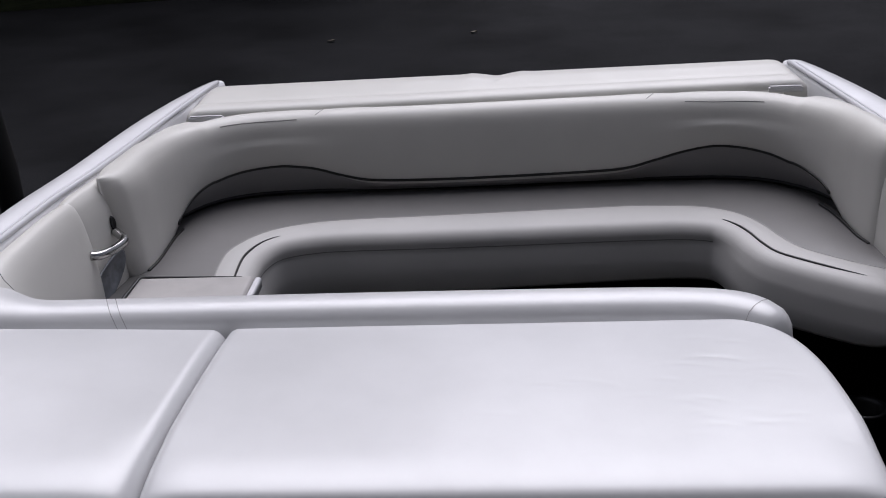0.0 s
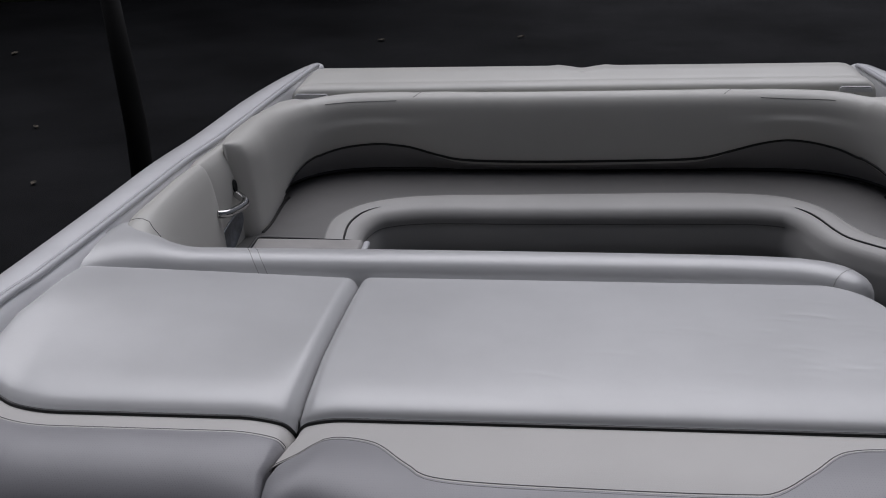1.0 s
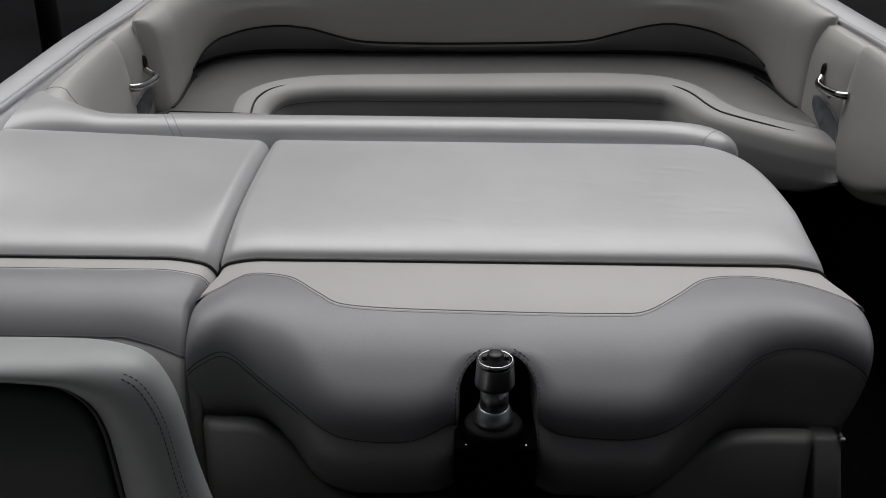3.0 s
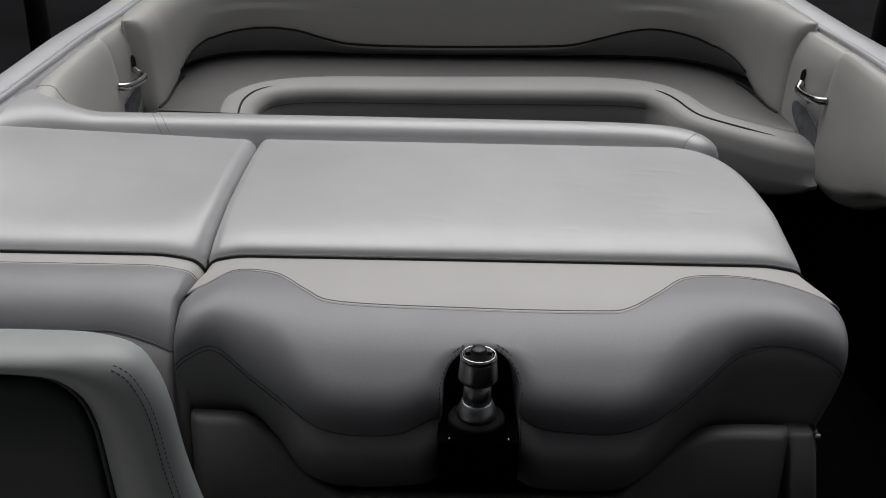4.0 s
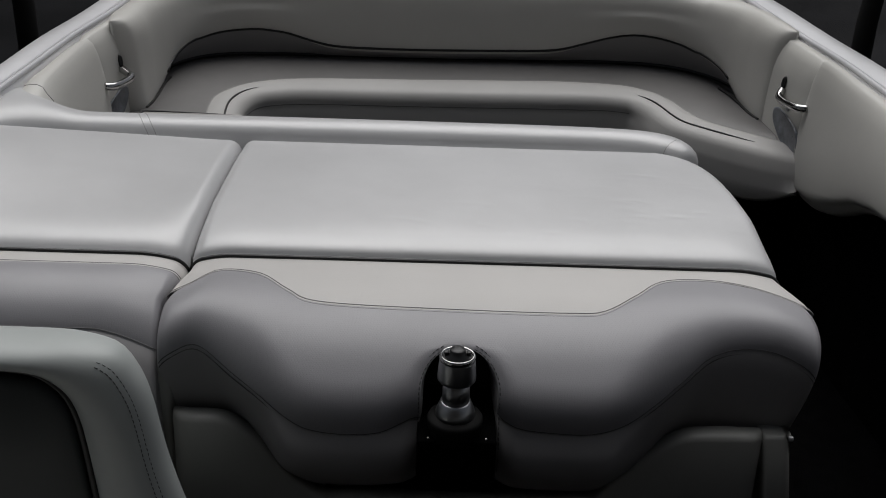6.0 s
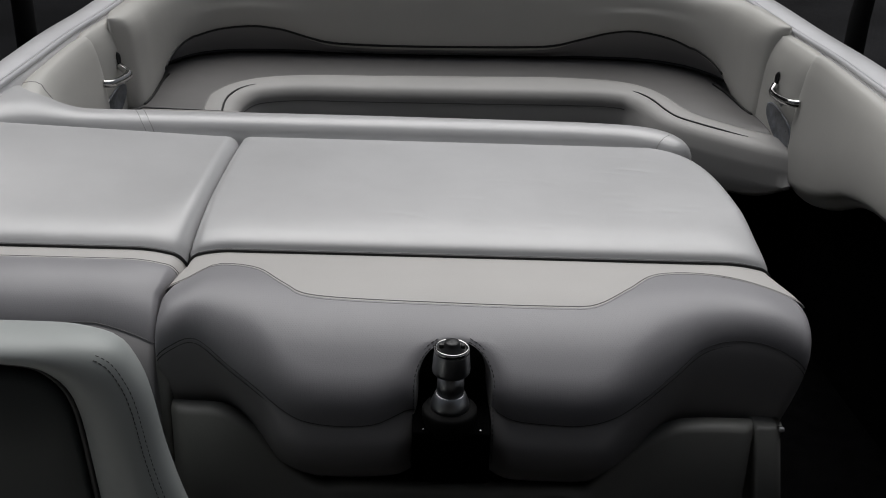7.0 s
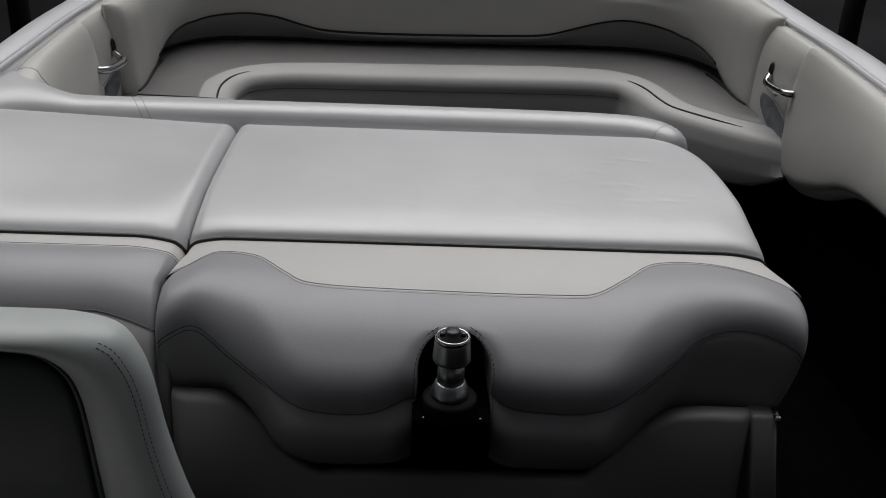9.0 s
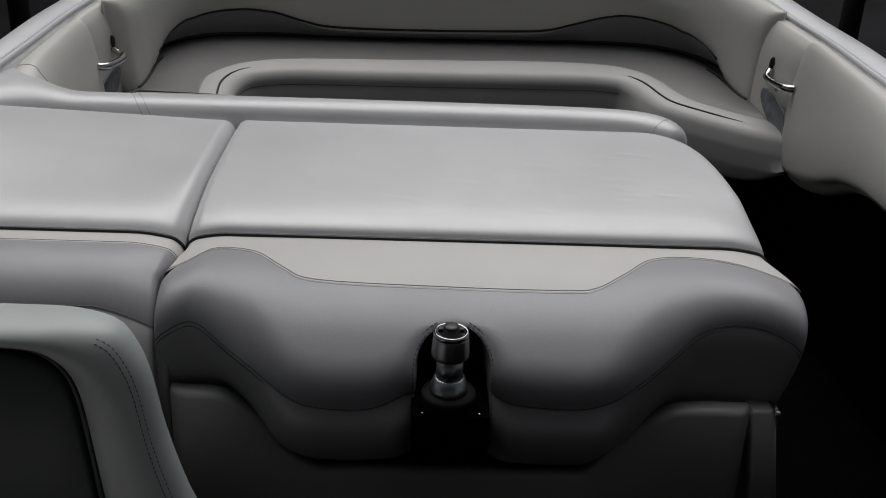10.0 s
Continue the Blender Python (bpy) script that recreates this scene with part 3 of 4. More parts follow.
part("piping", seam(top, 59, 0.0042, 0.001, 3), PIPING, sunpad, "black piping")
strip = pad_panel(cols_l, xl_l, xr_l, 0.022, RL, s_pipe, s_upl, 8, back, ends=(False, True))
part("upper_strip", skin(strip), BEIGE, side_lid, "cream perforated vinyl strip")
sewn(side_lid, [off(strip, 7, 0.004), off(strip, 7, -0.004)], mat=SOFTSEAM)
front = pad_panel(cols_l, xl_l, xr_l, 0.022, RL, s_upl, s_lowl, 26, back, 0.006, (0.0, 0.034), (False, True))
part("front_panel", skin(front), GREY, side_lid, "grey perforated vinyl")
sewn(side_lid, [off(front, 25, 0.0045), off(front, 25, -0.0045)], mat=SOFTSEAM)
lower = pad_panel(cols_l, xl_l, xr_l, 0.022, RL, s_lowl, s_botl, 12, back, 0.004, (0.034, 0.09), (False, True))
part("lower_panel", skin(lower), LOWV, side_lid, "grey vinyl lower edge")
hem = [Vector(r[-1]) for r in lower]
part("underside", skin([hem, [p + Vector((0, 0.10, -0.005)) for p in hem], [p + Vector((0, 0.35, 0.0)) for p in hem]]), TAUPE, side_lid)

# engine box and side locker under the cushions
box = thing("engine_box", (0.06, 0.45, 0.0), "off-white vinyl covered engine box with recess for the tow pylon", "engine box")
part("side_panel", rounded_box((-0.496, 0.23, 0.0), (-0.085, 0.90, 0.56), 0.012), PANEL, box)
part("side_panel", rounded_box((0.105, 0.23, 0.0), (0.575, 0.84, 0.56), 0.012), PANEL, box)
# solid box, blackened to give the recess its inner shade
part("recess", rounded_box((-0.085, 0.16, 0.0), (0.105, 0.88, 0.60), 0.004), BLACK, box, "black box standing in for the dark inside of the recess")
rings = []
for x in np.linspace(-0.494, 0.558, 70):
    q = min(1.0, max(0.0, (x + 0.24) / 0.05)) * min(1.0, max(0.0, (0.29 - x) / 0.05))
    q = q * q * (3 - 2 * q)
    zt = (BOT(x) - 0.034) * (1 - q) + 0.322 * q
    ed = min(1.0, (0.558 - x) / 0.01, (x + 0.494) / 0.02)
    zt -= 0.010
    yf = 0.088 + 0.012 * (1 - ed)
    rings.append([(x, 0.235, 0.0), (x, yf, 0.0), (x, yf, zt - 0.012), (x, yf + 0.003, zt - 0.004), (x, yf + 0.010, zt), (x, 0.122, zt), (x, 0.124, zt - 0.10), (x, 0.235, zt - 0.12)])
part("front_panel", skin(rings, True, True), PANEL, box)
rings = []
for x in np.linspace(0.562, 0.612, 9):
    # narrow corner trim, splayed towards the floor
    u = (x - 0.562) / 0.05
    foot = x + 0.06 + 0.01 * u
    zt = 0.458
    yf = 0.098 + 0.020 * max(0.0, u - 0.7) ** 2 / 0.09
    rings.append([(foot, 0.235, 0.0), (foot, yf, 0.0), (x, yf, zt - 0.006), (x, yf + 0.004, zt), (x, 0.104, zt), (x, 0.235, zt - 0.02)])
part("corner_trim", skin(rings, True, True), PANEL, box)
part("corner_cap", rounded_box((0.604, 0.094, 0.453), (0.613, 0.100, 0.461), 0.002), TRIM, box, "pale plastic corner cap")
# near-black block fills the notch where only darkness lies below the flange
part("notch_dark_block", rounded_box((-0.060, -0.02, 0.41), (0.074, 0.16, 0.512), 0.004), CARPET_VOID, box, "near-black block standing in for the dark void under the pylon")
# near-black sheets put in for the shade between cushion hem and panel
part("gap_shade", rounded_box((-0.235, 0.225, 0.20), (-0.086, 0.2285, 0.45), 0.0005), CARPET_VOID, box, "near-black sheet standing in for the gap's shade")
part("gap_shade", rounded_box((0.106, 0.225, 0.20), (0.285, 0.2285, 0.45), 0.0005), CARPET_VOID, box, "near-black sheet standing in for the gap's shade")
locker = part("side_locker", rounded_box((-1.04, 0.12, 0.0), (-0.50, 0.90, 0.56), 0.012), PANEL)
tagged(locker, "off-white locker under the side lounge", "locker")

# tow pylon
pyl = thing("tow_pylon", (0.003, 0.0, 0.345), "steel ski tow pylon with chrome rim and black knob", "tow pylon")
PX = 0.003
PY = 0.012
part("base_flange", lathe([(0.040, 0.500), (0.046, 0.526), (0.0475, 0.536), (0.0475, 0.540), (0.045, 0.544), (0.030, 0.546)], PX, PY, 40), PVC, pyl, "black rubber base flange")
part("collar", lathe([(0.0330, 0.543), (0.0335, 0.552), (0.0320, 0.557), (0.0265, 0.572), (0.0225, 0.574)], PX, PY, 40), STEEL, pyl)
part("stem", lathe([(0.0236, 0.556), (0.0226, 0.622)], PX, PY, 32), STEEL, pyl)
part("head", lathe([(0.0185, 0.613), (0.0300, 0.614), (0.0322, 0.617), (0.0325, 0.622), (0.0300, 0.652), (0.0297, 0.655)], PX, PY, 40), STEEL, pyl)
part("rim", lathe([(0.0298, 0.653), (0.0300, 0.659), (0.0285, 0.663), (0.0250, 0.662), (0.0235, 0.655)], PX, PY, 40), CHROME, pyl, "bright chrome rim")
knob = part("knob", lathe([(0.0228, 0.650), (0.0228, 0.661), (0.0140, 0.663), (0.0135, 0.671), (0.0120, 0.673), (0.004, 0.6735)], PX, PY, 32), BLACK, pyl, "black push knob")
for dx in (-0.0185, 0.0185):
    part("knob_lug", rounded_box((PX + dx - 0.004, PY - 0.004, 0.658), (PX + dx + 0.004, PY + 0.006, 0.668), 0.002), BLACK, knob, "black locking lug")
for dx in (-0.044, 0.053):
    part("screw", lathe([(0.0030, 0.511), (0.0030, 0.514), (0.0014, 0.515)], PX + dx, -0.012, 10), CHROME, pyl)

# ---- roll behind the lids ----
roll_ = thing("padded_roll", (-0.25, 0.96, 0.55), "long white vinyl padded roll behind the engine cover", "boat cushion")
line = smooth([(-1.056, 0.958), (-0.75, 0.958), (-0.3, 0.962), (0.2, 0.960), (0.38, 0.953), (0.46, 0.938), (0.515, 0.905), (0.54, 0.86)], 90)
rings = []
for i, (x, y) in enumerate(line):
    d = line[min(i + 1, 89)] - line[max(i - 1, 0)]
    d /= np.linalg.norm(d)
    nx, ny = -d[1], d[0]
    e = max(0.0, 1 - (89 - i) / 6.0)
    k = math.sqrt(max(0.0, 1 - e * e)) if e < 1 else 0.02
    ring = []
    for o, z in ((-0.052, 0.50), (-0.054, 0.62), (-0.054, 0.672), (-0.050, 0.696), (-0.040, 0.711), (-0.022, 0.719), (0.0, 0.721), (0.022, 0.717), (0.042, 0.704), (0.055, 0.682), (0.060, 0.65), (0.060, 0.50)):
        # the end fans out and climbs to the gunwale
        u = min(1.0, max(0.0, (-0.84 - x) / 0.20))
        rise = 0.040 * u * u * (3 - 2 * u)
        o = o * (1 + 1.9 * u * u) if o > 0 else o * (1 + 2.6 * u * u)
        ring.append((x + nx * o * (0.35 + 0.65 * k), y + ny * o * (0.35 + 0.65 * k), 0.60 + (z - 0.60) * (0.8 + 0.2 * k) + rise if z > 0.6 else z))
    rings.append(ring)
part("roll", skin(rings, True, True), PADV, roll_)
for a, b in ((21, 16), (22, 17)):
    part("seam", tube([Vector(rings[a][k]).lerp(Vector(rings[b][k]), 0.1 * k) for k in range(2, 11)], 0.0006, 5), SOFTSEAM, roll_)
part("seam", tube([rings[86][k] for k in range(2, 11)], 0.0007, 5), THREAD, roll_)
part("roll_support", rounded_box((-1.0, 0.912, 0.0), (0.50, 0.985, 0.52), 0.01), PANEL, roll_)


# ---- side bolsters ----
def bolster(sign, ys, inner, low, top, name, label):
    """A cushion along the gunwale: inner(y) the bulging face, low(y) its foot, top(y) its crest."""
    b = thing(name, (sign * 0.98, float(np.mean(ys)), float(low(np.mean(ys)))), label, "boat cushion")
    rings = []
    n = len(ys)
    for i, y in enumerate(ys):
        xg, xi, z0, z1 = side_x(sign, y) - 0.006, inner(y), low(y), top(y)
        h, w = z1 - z0, xg - xi
        ring = [(xg, z0 + 0.01), (xg, z1 - 0.012), (xg - 0.006, z1 - 0.004), (xg - w * 0.15, z1), (xg - w * 0.35, z1 - 0.002), (xg - w * 0.58, z1 - 0.03 * h / 0.3), (xg - w * 0.78, z1 - 0.085 * h / 0.3),
                (xg - w * 0.92, z1 - 0.15 * h / 0.3), (xi, z1 - 0.24 * h / 0.3 if h > 0.2 else z0 + 0.4 * h), (xi + 0.004, z0 + 0.10 * h), (xi + 0.012, z0 + 0.035), (xi + 0.03, z0 + 0.008), (xi + 0.055, z0)]
        ring = rounded(ring, 48)
        c = ring.mean(axis=0)
        rings.append((y, ring, c))
    out = []
    for i, (y, ring, c) in enumerate(rings):
        e = (n - 1 - i) / 5.0
        k = 1.0 if e >= 1 else 0.80 + 0.20 * math.sqrt(max(0.0, 1 - (1 - e) ** 2))
        pts = []
        for o, z in ring:
            oo = side_x(sign, y) - 0.004 + (o - side_x(sign, y) + 0.004) * k
            zz = c[1] + (z - c[1]) * (0.5 + 0.5 * k)
            pts.append((sign * oo, y, zz))
        out.append(pts)
    part("pad", skin(out, True, True), VINYL, b)
    return b, out


def ease_ys(y0, y1, n):
    """Stations crowded towards y1, the rounded end."""
    return np.concatenate([np.linspace(y0, y1 - 0.05, n - 5), [y1 - 0.034, y1 - 0.021, y1 - 0.011, y1 - 0.004, y1]])


inner_l = table([(0.91, 0.80), (0.95, 0.845), (1.0, 0.88), (1.05, 0.897), (1.12, 0.905), (1.25, 0.905), (1.42, 0.905)])
top_l = table([(0.91, 0.715), (0.95, 0.732), (1.0, 0.750), (1.04, 0.760), (1.08, 0.765), (1.15, 0.768), (1.3, 0.77), (1.42, 0.766)])
bol_l, rings = bolster(-1, ease_ys(0.925, 1.42, 50), inner_l, lambda y: 0.45, top_l, "side_bolster", "white vinyl side bolster curving into the padded roll")
part("seam", tube([Vector(rings[14 - k // 6][k]) for k in range(4, 34)], 0.0009, 5), GROOVE, bol_l)
inner_r = table([(-0.6, 1.0), (0.2, 0.995), (0.8, 0.98), (1.2, 0.955), (1.42, 0.945)])
low_r = table([(-0.6, 0.60), (0.3, 0.60), (0.65, 0.575), (0.85, 0.55), (0.98, 0.515), (1.07, 0.47), (1.17, 0.425), (1.30, 0.39), (1.42, 0.385)])
bol_r, rings = bolster(1, ease_ys(-0.60, 1.42, 60), inner_r, low_r, lambda y: 0.775, "side_bolster", "long white vinyl side bolster above the dark walkway")


part("welt", tube([Vector(r[3]) + Vector((-0.004, 0, 0.002)) for r in rings[:-6]], 0.004, 6), TRIM, bol_r, "white vinyl edge welt")


# ---- pocket panels with grab handles ----
def pocket(sign, out):
    p = thing("grab_handle_panel", (sign * 0.96, 1.48, 0.42), "white vinyl side panel with chrome grab handle and grey inlay", "side panel", "grab handle panels")
    rings = []
    for y in np.concatenate([[1.385, 1.39, 1.40, 1.412, 1.425, 1.44], np.linspace(1.455, 1.74, 14)]):
        g = side_x(sign, y) - 0.004
        puff = math.sqrt(1 - (1 - min(1.0, (y - 1.38) / 0.075)) ** 2)
        e = (1 - 0.35 * max(0.0, (y - 1.54) / 0.2)) * (0.55 + 0.45 * puff)
        prof = rounded([(0.0, 0.40), (0.0, 0.738 + 0.030 * puff), (0.016, 0.740 + 0.032 * puff), (0.34 * out, 0.732 + 0.028 * puff), (0.62 * out, 0.712 + 0.016 * puff), (0.82 * out, 0.68), (0.93 * out, 0.60), (out, 0.50), (out + 0.004, 0.40)], 26)
        rings.append([(sign * (g - o * e), y, z) for o, z in prof])
    part("panel", skin(rings, True, True), VINYL, p)
    face_o = table([(0.40, out + 0.004), (0.50, out), (0.60, 0.93 * out), (0.68, 0.82 * out), (0.728, 0.62 * out)])
    on = lambda y, z, lift: (sign * (side_x(sign, y) - 0.004 - face_o(z) - lift), y, z)
    far = 0.070 - out if sign < 0 else 0.0
    bar = smooth([on(1.385, 0.642, 0.0 + far), on(1.40, 0.639, 0.020 + far), on(1.45, 0.634, 0.028 + far), on(1.505, 0.634, 0.024 + far), on(1.535, 0.646, 0.004)], 30)
    bar_ = part("handle", tube(bar, 0.0108, 14), CHROME, p, "polished chrome grab handle")
    rim = tube([on(1.47 + 0.004 * math.cos(t), 0.612 + 0.004 * math.sin(t), 0.010) for t in np.linspace(0, 6.0, 12)], 0.004, 8)
    part("latch_button", rim, STEEL, bar_)
    hole = []
    for t in np.linspace(0, 2 * math.pi, 20, endpoint=False):
        hole.append((1.538 + 0.010 * math.cos(t), 0.665 + 0.019 * math.sin(t)))
    part("handle_socket", skin([[on(y, z, 0.002) for y, z in hole], [on(1.538 + (y - 1.538) * 0.85, 0.665 + (z - 0.665) * 0.85, 0.006) for y, z in hole], [on(1.538 + (y - 1.538) * 0.6, 0.665 + (z - 0.665) * 0.6, 0.002) for y, z in hole]], True, True), BLACK, p, "black handle socket")
    oval = []
    for t in np.linspace(0, 2 * math.pi, 36, endpoint=False):
        c, s_ = math.cos(t), math.sin(t)
        u = 0.085 * math.copysign(abs(c) ** 0.75, c)
        v = 0.040 * math.copysign(abs(s_) ** 0.75, s_) * (1.0 - 0.25 * c) + 0.34 * u
        oval.append((1.475 + u, 0.545 + v))
    rings = []
    for k, lift in ((1.0, -0.002), (1.0, 0.004), (0.93, 0.0055), (0.86, 0.003)):
        rings.append([on(1.475 + (y - 1.475) * k, 0.545 + (z - 0.545) * k, lift) for y, z in oval])
    part("inlay", skin(rings, True, True), INLAY, p, "grey marbled oval inlay")


pocket(-1, 0.054)
pocket(1, 0.066)

# ---- rear sofa ----
sofa = thing("rear_bench_seat", (0.0, 2.0, 0.0), "U-shaped grey and white vinyl bench seat across the stern", "bench seat")
N = 110
FRONT = smooth([(-0.622, 1.36), (-0.628, 1.48), (-0.640, 1.65), (-0.630, 1.73), (-0.607, 1.785), (-0.57, 1.82), (-0.50, 1.848), (-0.408, 1.862), (-0.178, 1.866), (0.03, 1.873), (0.24, 1.882), (0.40, 1.887), (0.49, 1.886),
                (0.575, 1.864), (0.615, 1.82), (0.64, 1.762), (0.66, 1.69), (0.685, 1.63), (0.73, 1.583), (0.805, 1.518), (0.89, 1.455), (0.985, 1.40)], N)
INNER = smooth([(-0.675, 1.36), (-0.682, 1.50), (-0.694, 1.66), (-0.683, 1.756), (-0.623, 1.856), (-0.528, 1.912), (-0.403, 1.937), (-0.184, 1.950), (0.245, 1.978), (0.38, 1.983), (0.54, 1.966), (0.63, 1.913),
                (0.682, 1.83), (0.712, 1.74), (0.75, 1.662), (0.82, 1.592), (0.885, 1.54), (0.985, 1.472)], N)
BACK = smooth([(-0.93, 1.36), (-0.925, 1.60), (-0.91, 1.85), (-0.875, 2.05), (-0.76, 2.14), (-0.594, 2.17), (-0.297, 2.18), (0.027, 2.19), (0.43, 2.21), (0.668, 2.19),
               (0.82, 2.09), (0.88, 1.95), (0.925, 1.75), (0.96, 1.56), (0.985, 1.46), (1.0, 1.44)], N)
ZS = 0.51
dirs = []
for i in range(N):
    d = FRONT[min(i + 1, N - 1)] - FRONT[max(i - 1, 0)]
    d /= np.linalg.norm(d)
    dirs.append(np.array([d[1], -d[0]]))
insert, band, face = [], [], []
for i in range(N):
    f, b, o = FRONT[i], BACK[i], dirs[i]
    m = INNER[i]
    insert.append([(*(b + (m - b) * u), ZS - 0.004 + 0.010 * math.sin(math.pi * u)) for u in np.linspace(0, 1, 10)])
    band.append([(*(m + (f - m) * u), ZS - 0.004 + 0.007 * math.sin(math.pi * u * 0.85)) for u in np.linspace(0, 1, 6)])
    z_end = band[-1][-1][2]
    zb = 0.328 + 0.02 * (f[0] + 0.5) + 0.045 * min(1.0, max(0.0, (f[0] - 0.86) / 0.12)) ** 2
    soft_arm = min(1.0, max(0.0, (f[0] - 0.60) / 0.06))
    recess = 0.012 * (1 - soft_arm)
    face.append([(*(f + o * q), z) for q, z in ((0.0, z_end), (0.018, z_end - 0.002), (0.034, z_end - 0.010), (0.044, z_end - 0.024), (0.047, z_end - 0.036), (0.047 - 0.2 * recess + 0.006 * soft_arm, z_end - 0.047), (0.052 - 0.3 * recess + 0.004 * soft_arm, z_end - 0.062),
                                                (0.060 - 0.5 * recess, z_end - 0.10), (0.064 - 0.5 * recess, zb + 0.014), (0.052 - recess, zb), (-0.03, zb))])
part("seat_insert", skin(insert), TAUPE, sofa, "grey vinyl seat insert")
part("seat_border", skin(band), EDGEV, sofa)
part("front_roll", skin(face), EDGEV, sofa, "pale vinyl front roll")
base_rings = [[(*(FRONT[i] - dirs[i] * 0.05), z) for z in (0.31, 0.0)] for i in range(N)]
# set-back skirt coloured near-black for the shade under the overhanging seat
part("base", skin(base_rings), CARPET_VOID, sofa, "recessed base, near-black for the shade under the seat")
part("seam", tube([Vector(r[0]) for r in band], 0.0022, 5), THREAD, sofa)
part("seam", tube([Vector(r[5]) + Vector((0, -0.0005, 0)) for r in face[:80]], 0.0014, 5), SOFTSEAM, sofa)
for a, b in ((8, 24), (79, 103)):
    fade = [0.0031 * min(1.0, (i - a + 0.6) / 3, (b - i - 0.4) / 5) for i in range(a, b)]
    part("piping", tube([Vector(band[i][-1]) + Vector((0, 0, 0.001)) for i in range(a, b)], 0.0031, 8, fade), PIPING, sofa, "black piping")

backrest = thing("wraparound_backrest", (0.0, 2.2, 0.50), "white vinyl wraparound backrest with wavy black piping", "backrest")
M = 150
FACE = smooth([(-0.845, 1.555), (-0.86, 1.65), (-0.858, 1.80), (-0.835, 1.93), (-0.775, 2.035), (-0.68, 2.085), (-0.52, 2.10), (-0.25, 2.103), (0.0, 2.11), (0.25, 2.12), (0.52, 2.122),
               (0.68, 2.105), (0.785, 2.04), (0.855, 1.93), (0.887, 1.80), (0.900, 1.70), (0.900, 1.62)], M)
PIPE_X = table([(-0.80, 0.588), (-0.775, 0.594), (-0.70, 0.606), (-0.613, 0.611), (-0.56, 0.606), (-0.511, 0.597), (-0.43, 0.568), (-0.354, 0.550), (-0.2, 0.544), (0.0, 0.544), (0.25, 0.548), (0.36, 0.557),
                (0.44, 0.583), (0.52, 0.610), (0.594, 0.624), (0.66, 0.622), (0.729, 0.612), (0.80, 0.597)])
PIPE_Y = table([(1.55, 0.445), (1.62, 0.452), (1.70, 0.472), (1.80, 0.499), (1.87, 0.531), (1.93, 0.560), (1.99, 0.580), (2.05, 0.592), (2.12, 0.597)])


def pipe_z(p):
    q = min(1.0, max(0.0, (abs(p[0]) - 0.74) / 0.09))
    q = q * q * (3 - 2 * q) if p[1] < 2.08 else 0.0
    return PIPE_X(p[0]) * (1 - q) + PIPE_Y(p[1]) * q


bol, lowp = [], []
for i in range(M):
    p = FACE[i]
    d = FACE[min(i + 1, M - 1)] - FACE[max(i - 1, 0)]
    d /= np.linalg.norm(d)
    o = np.array([-d[1], d[0]])
    zp = pipe_z(p)
    stern = min(1.0, max(0.0, (p[1] - 1.80) / 0.25))
    tz = 0.776 - 0.022 * stern + 0.012 * (p[0] + 0.9) / 1.8
    # the crest runs back to the gunwale on the sides, to the deck pad at the stern
    room = max(0.045, min(0.09, side_x(p[0], min(2.44, p[1])) - abs(p[0]) - 0.003)) if p[1] < 2.03 else 0.06
    e = min(i, M - 1 - i) / 8.0
    k = 1.0 if e >= 1 else math.sqrt(max(0.0, 1 - (1 - e) ** 2))
    pts = [(0.05, zp + 0.0), (0.012, zp - 0.002), (0.0, zp + 0.012), (-0.006, zp + 0.05), (-0.004, 0.5 * (zp + tz)), (0.0, tz - 0.07), (0.008, tz - 0.034), (0.022, tz - 0.012), (0.042, tz - 0.002), (room, tz), (room + 0.002, tz - 0.03), (room, zp + 0.02)]
    sm = smooth(pts, 34)
    kz = lambda z: k + (1 - k) * (0.12 + 0.55 * min(1.0, max(0.0, (tz - z) / (tz - zp))))
    wing = max(0.0, (1.92 - p[1]) / 0.365) ** 1.5 if p[1] < 1.92 else 0.0
    rake = lambda z: 0.03 * wing * min(1.0, max(0.0, (tz - z) / (tz - 0.47)))
    bol.append([(*(p + o * (room + (q - room) * kz(z)) + np.array([0, rake(z)])), z) for q, z in sm])
    lowp.append([(*(p + o * q), z) for q, z in ((0.014, zp + 0.006), (0.018, zp - 0.012), (0.036, 0.5 * (zp + ZS)), (0.060, ZS - 0.01), (0.062, 0.44))])
part("bolster", skin(bol, True, True), VINYL, backrest)
part("lower_panel", skin(lowp[18:132]), LOWV, backrest, "grey vinyl lower panel")
# black tube drawn for the shade in the crease behind the seat
part("seat_crease_shade", tube([(*(np.array(r[3][:2]) * 0.62 + np.array(r[2][:2]) * 0.38), ZS + 0.007) for r in lowp[14:136]], 0.0062, 6), PIPING, backrest, "black line standing in for the shade where cushions meet")
# black tubes drawn for the shaded gap between each wing and the seat
for a, b in ((1, 20), (130, 149)):
    foot = []
    for i in range(a, b):
        q = np.array(bol[i][3:18])
        foot.append((np.interp(ZS + 0.004, q[:, 2], q[:, 0]) * 0.996, np.interp(ZS + 0.004, q[:, 2], q[:, 1]), ZS + 0.004))
    part("wing_gap_shade", tube(smooth(foot[::3], 60), 0.0045, 6), PIPING, backrest, "black line standing in for the shade where cushions meet")
part("piping", tube([Vector(bol[i][4]) for i in range(17, 134)], 0.0044, 8), PIPING, backrest, "black piping")
for i, j in ((46, 52), (100, 106)):
    k = [Vector(bol[i][m]) * (1 - u) + Vector(bol[j][m]) * u for m, u in zip(range(18, 29), np.linspace(0, 1, 11))]
    part("seam", tube(k, 0.0011, 5), THREAD, backrest)

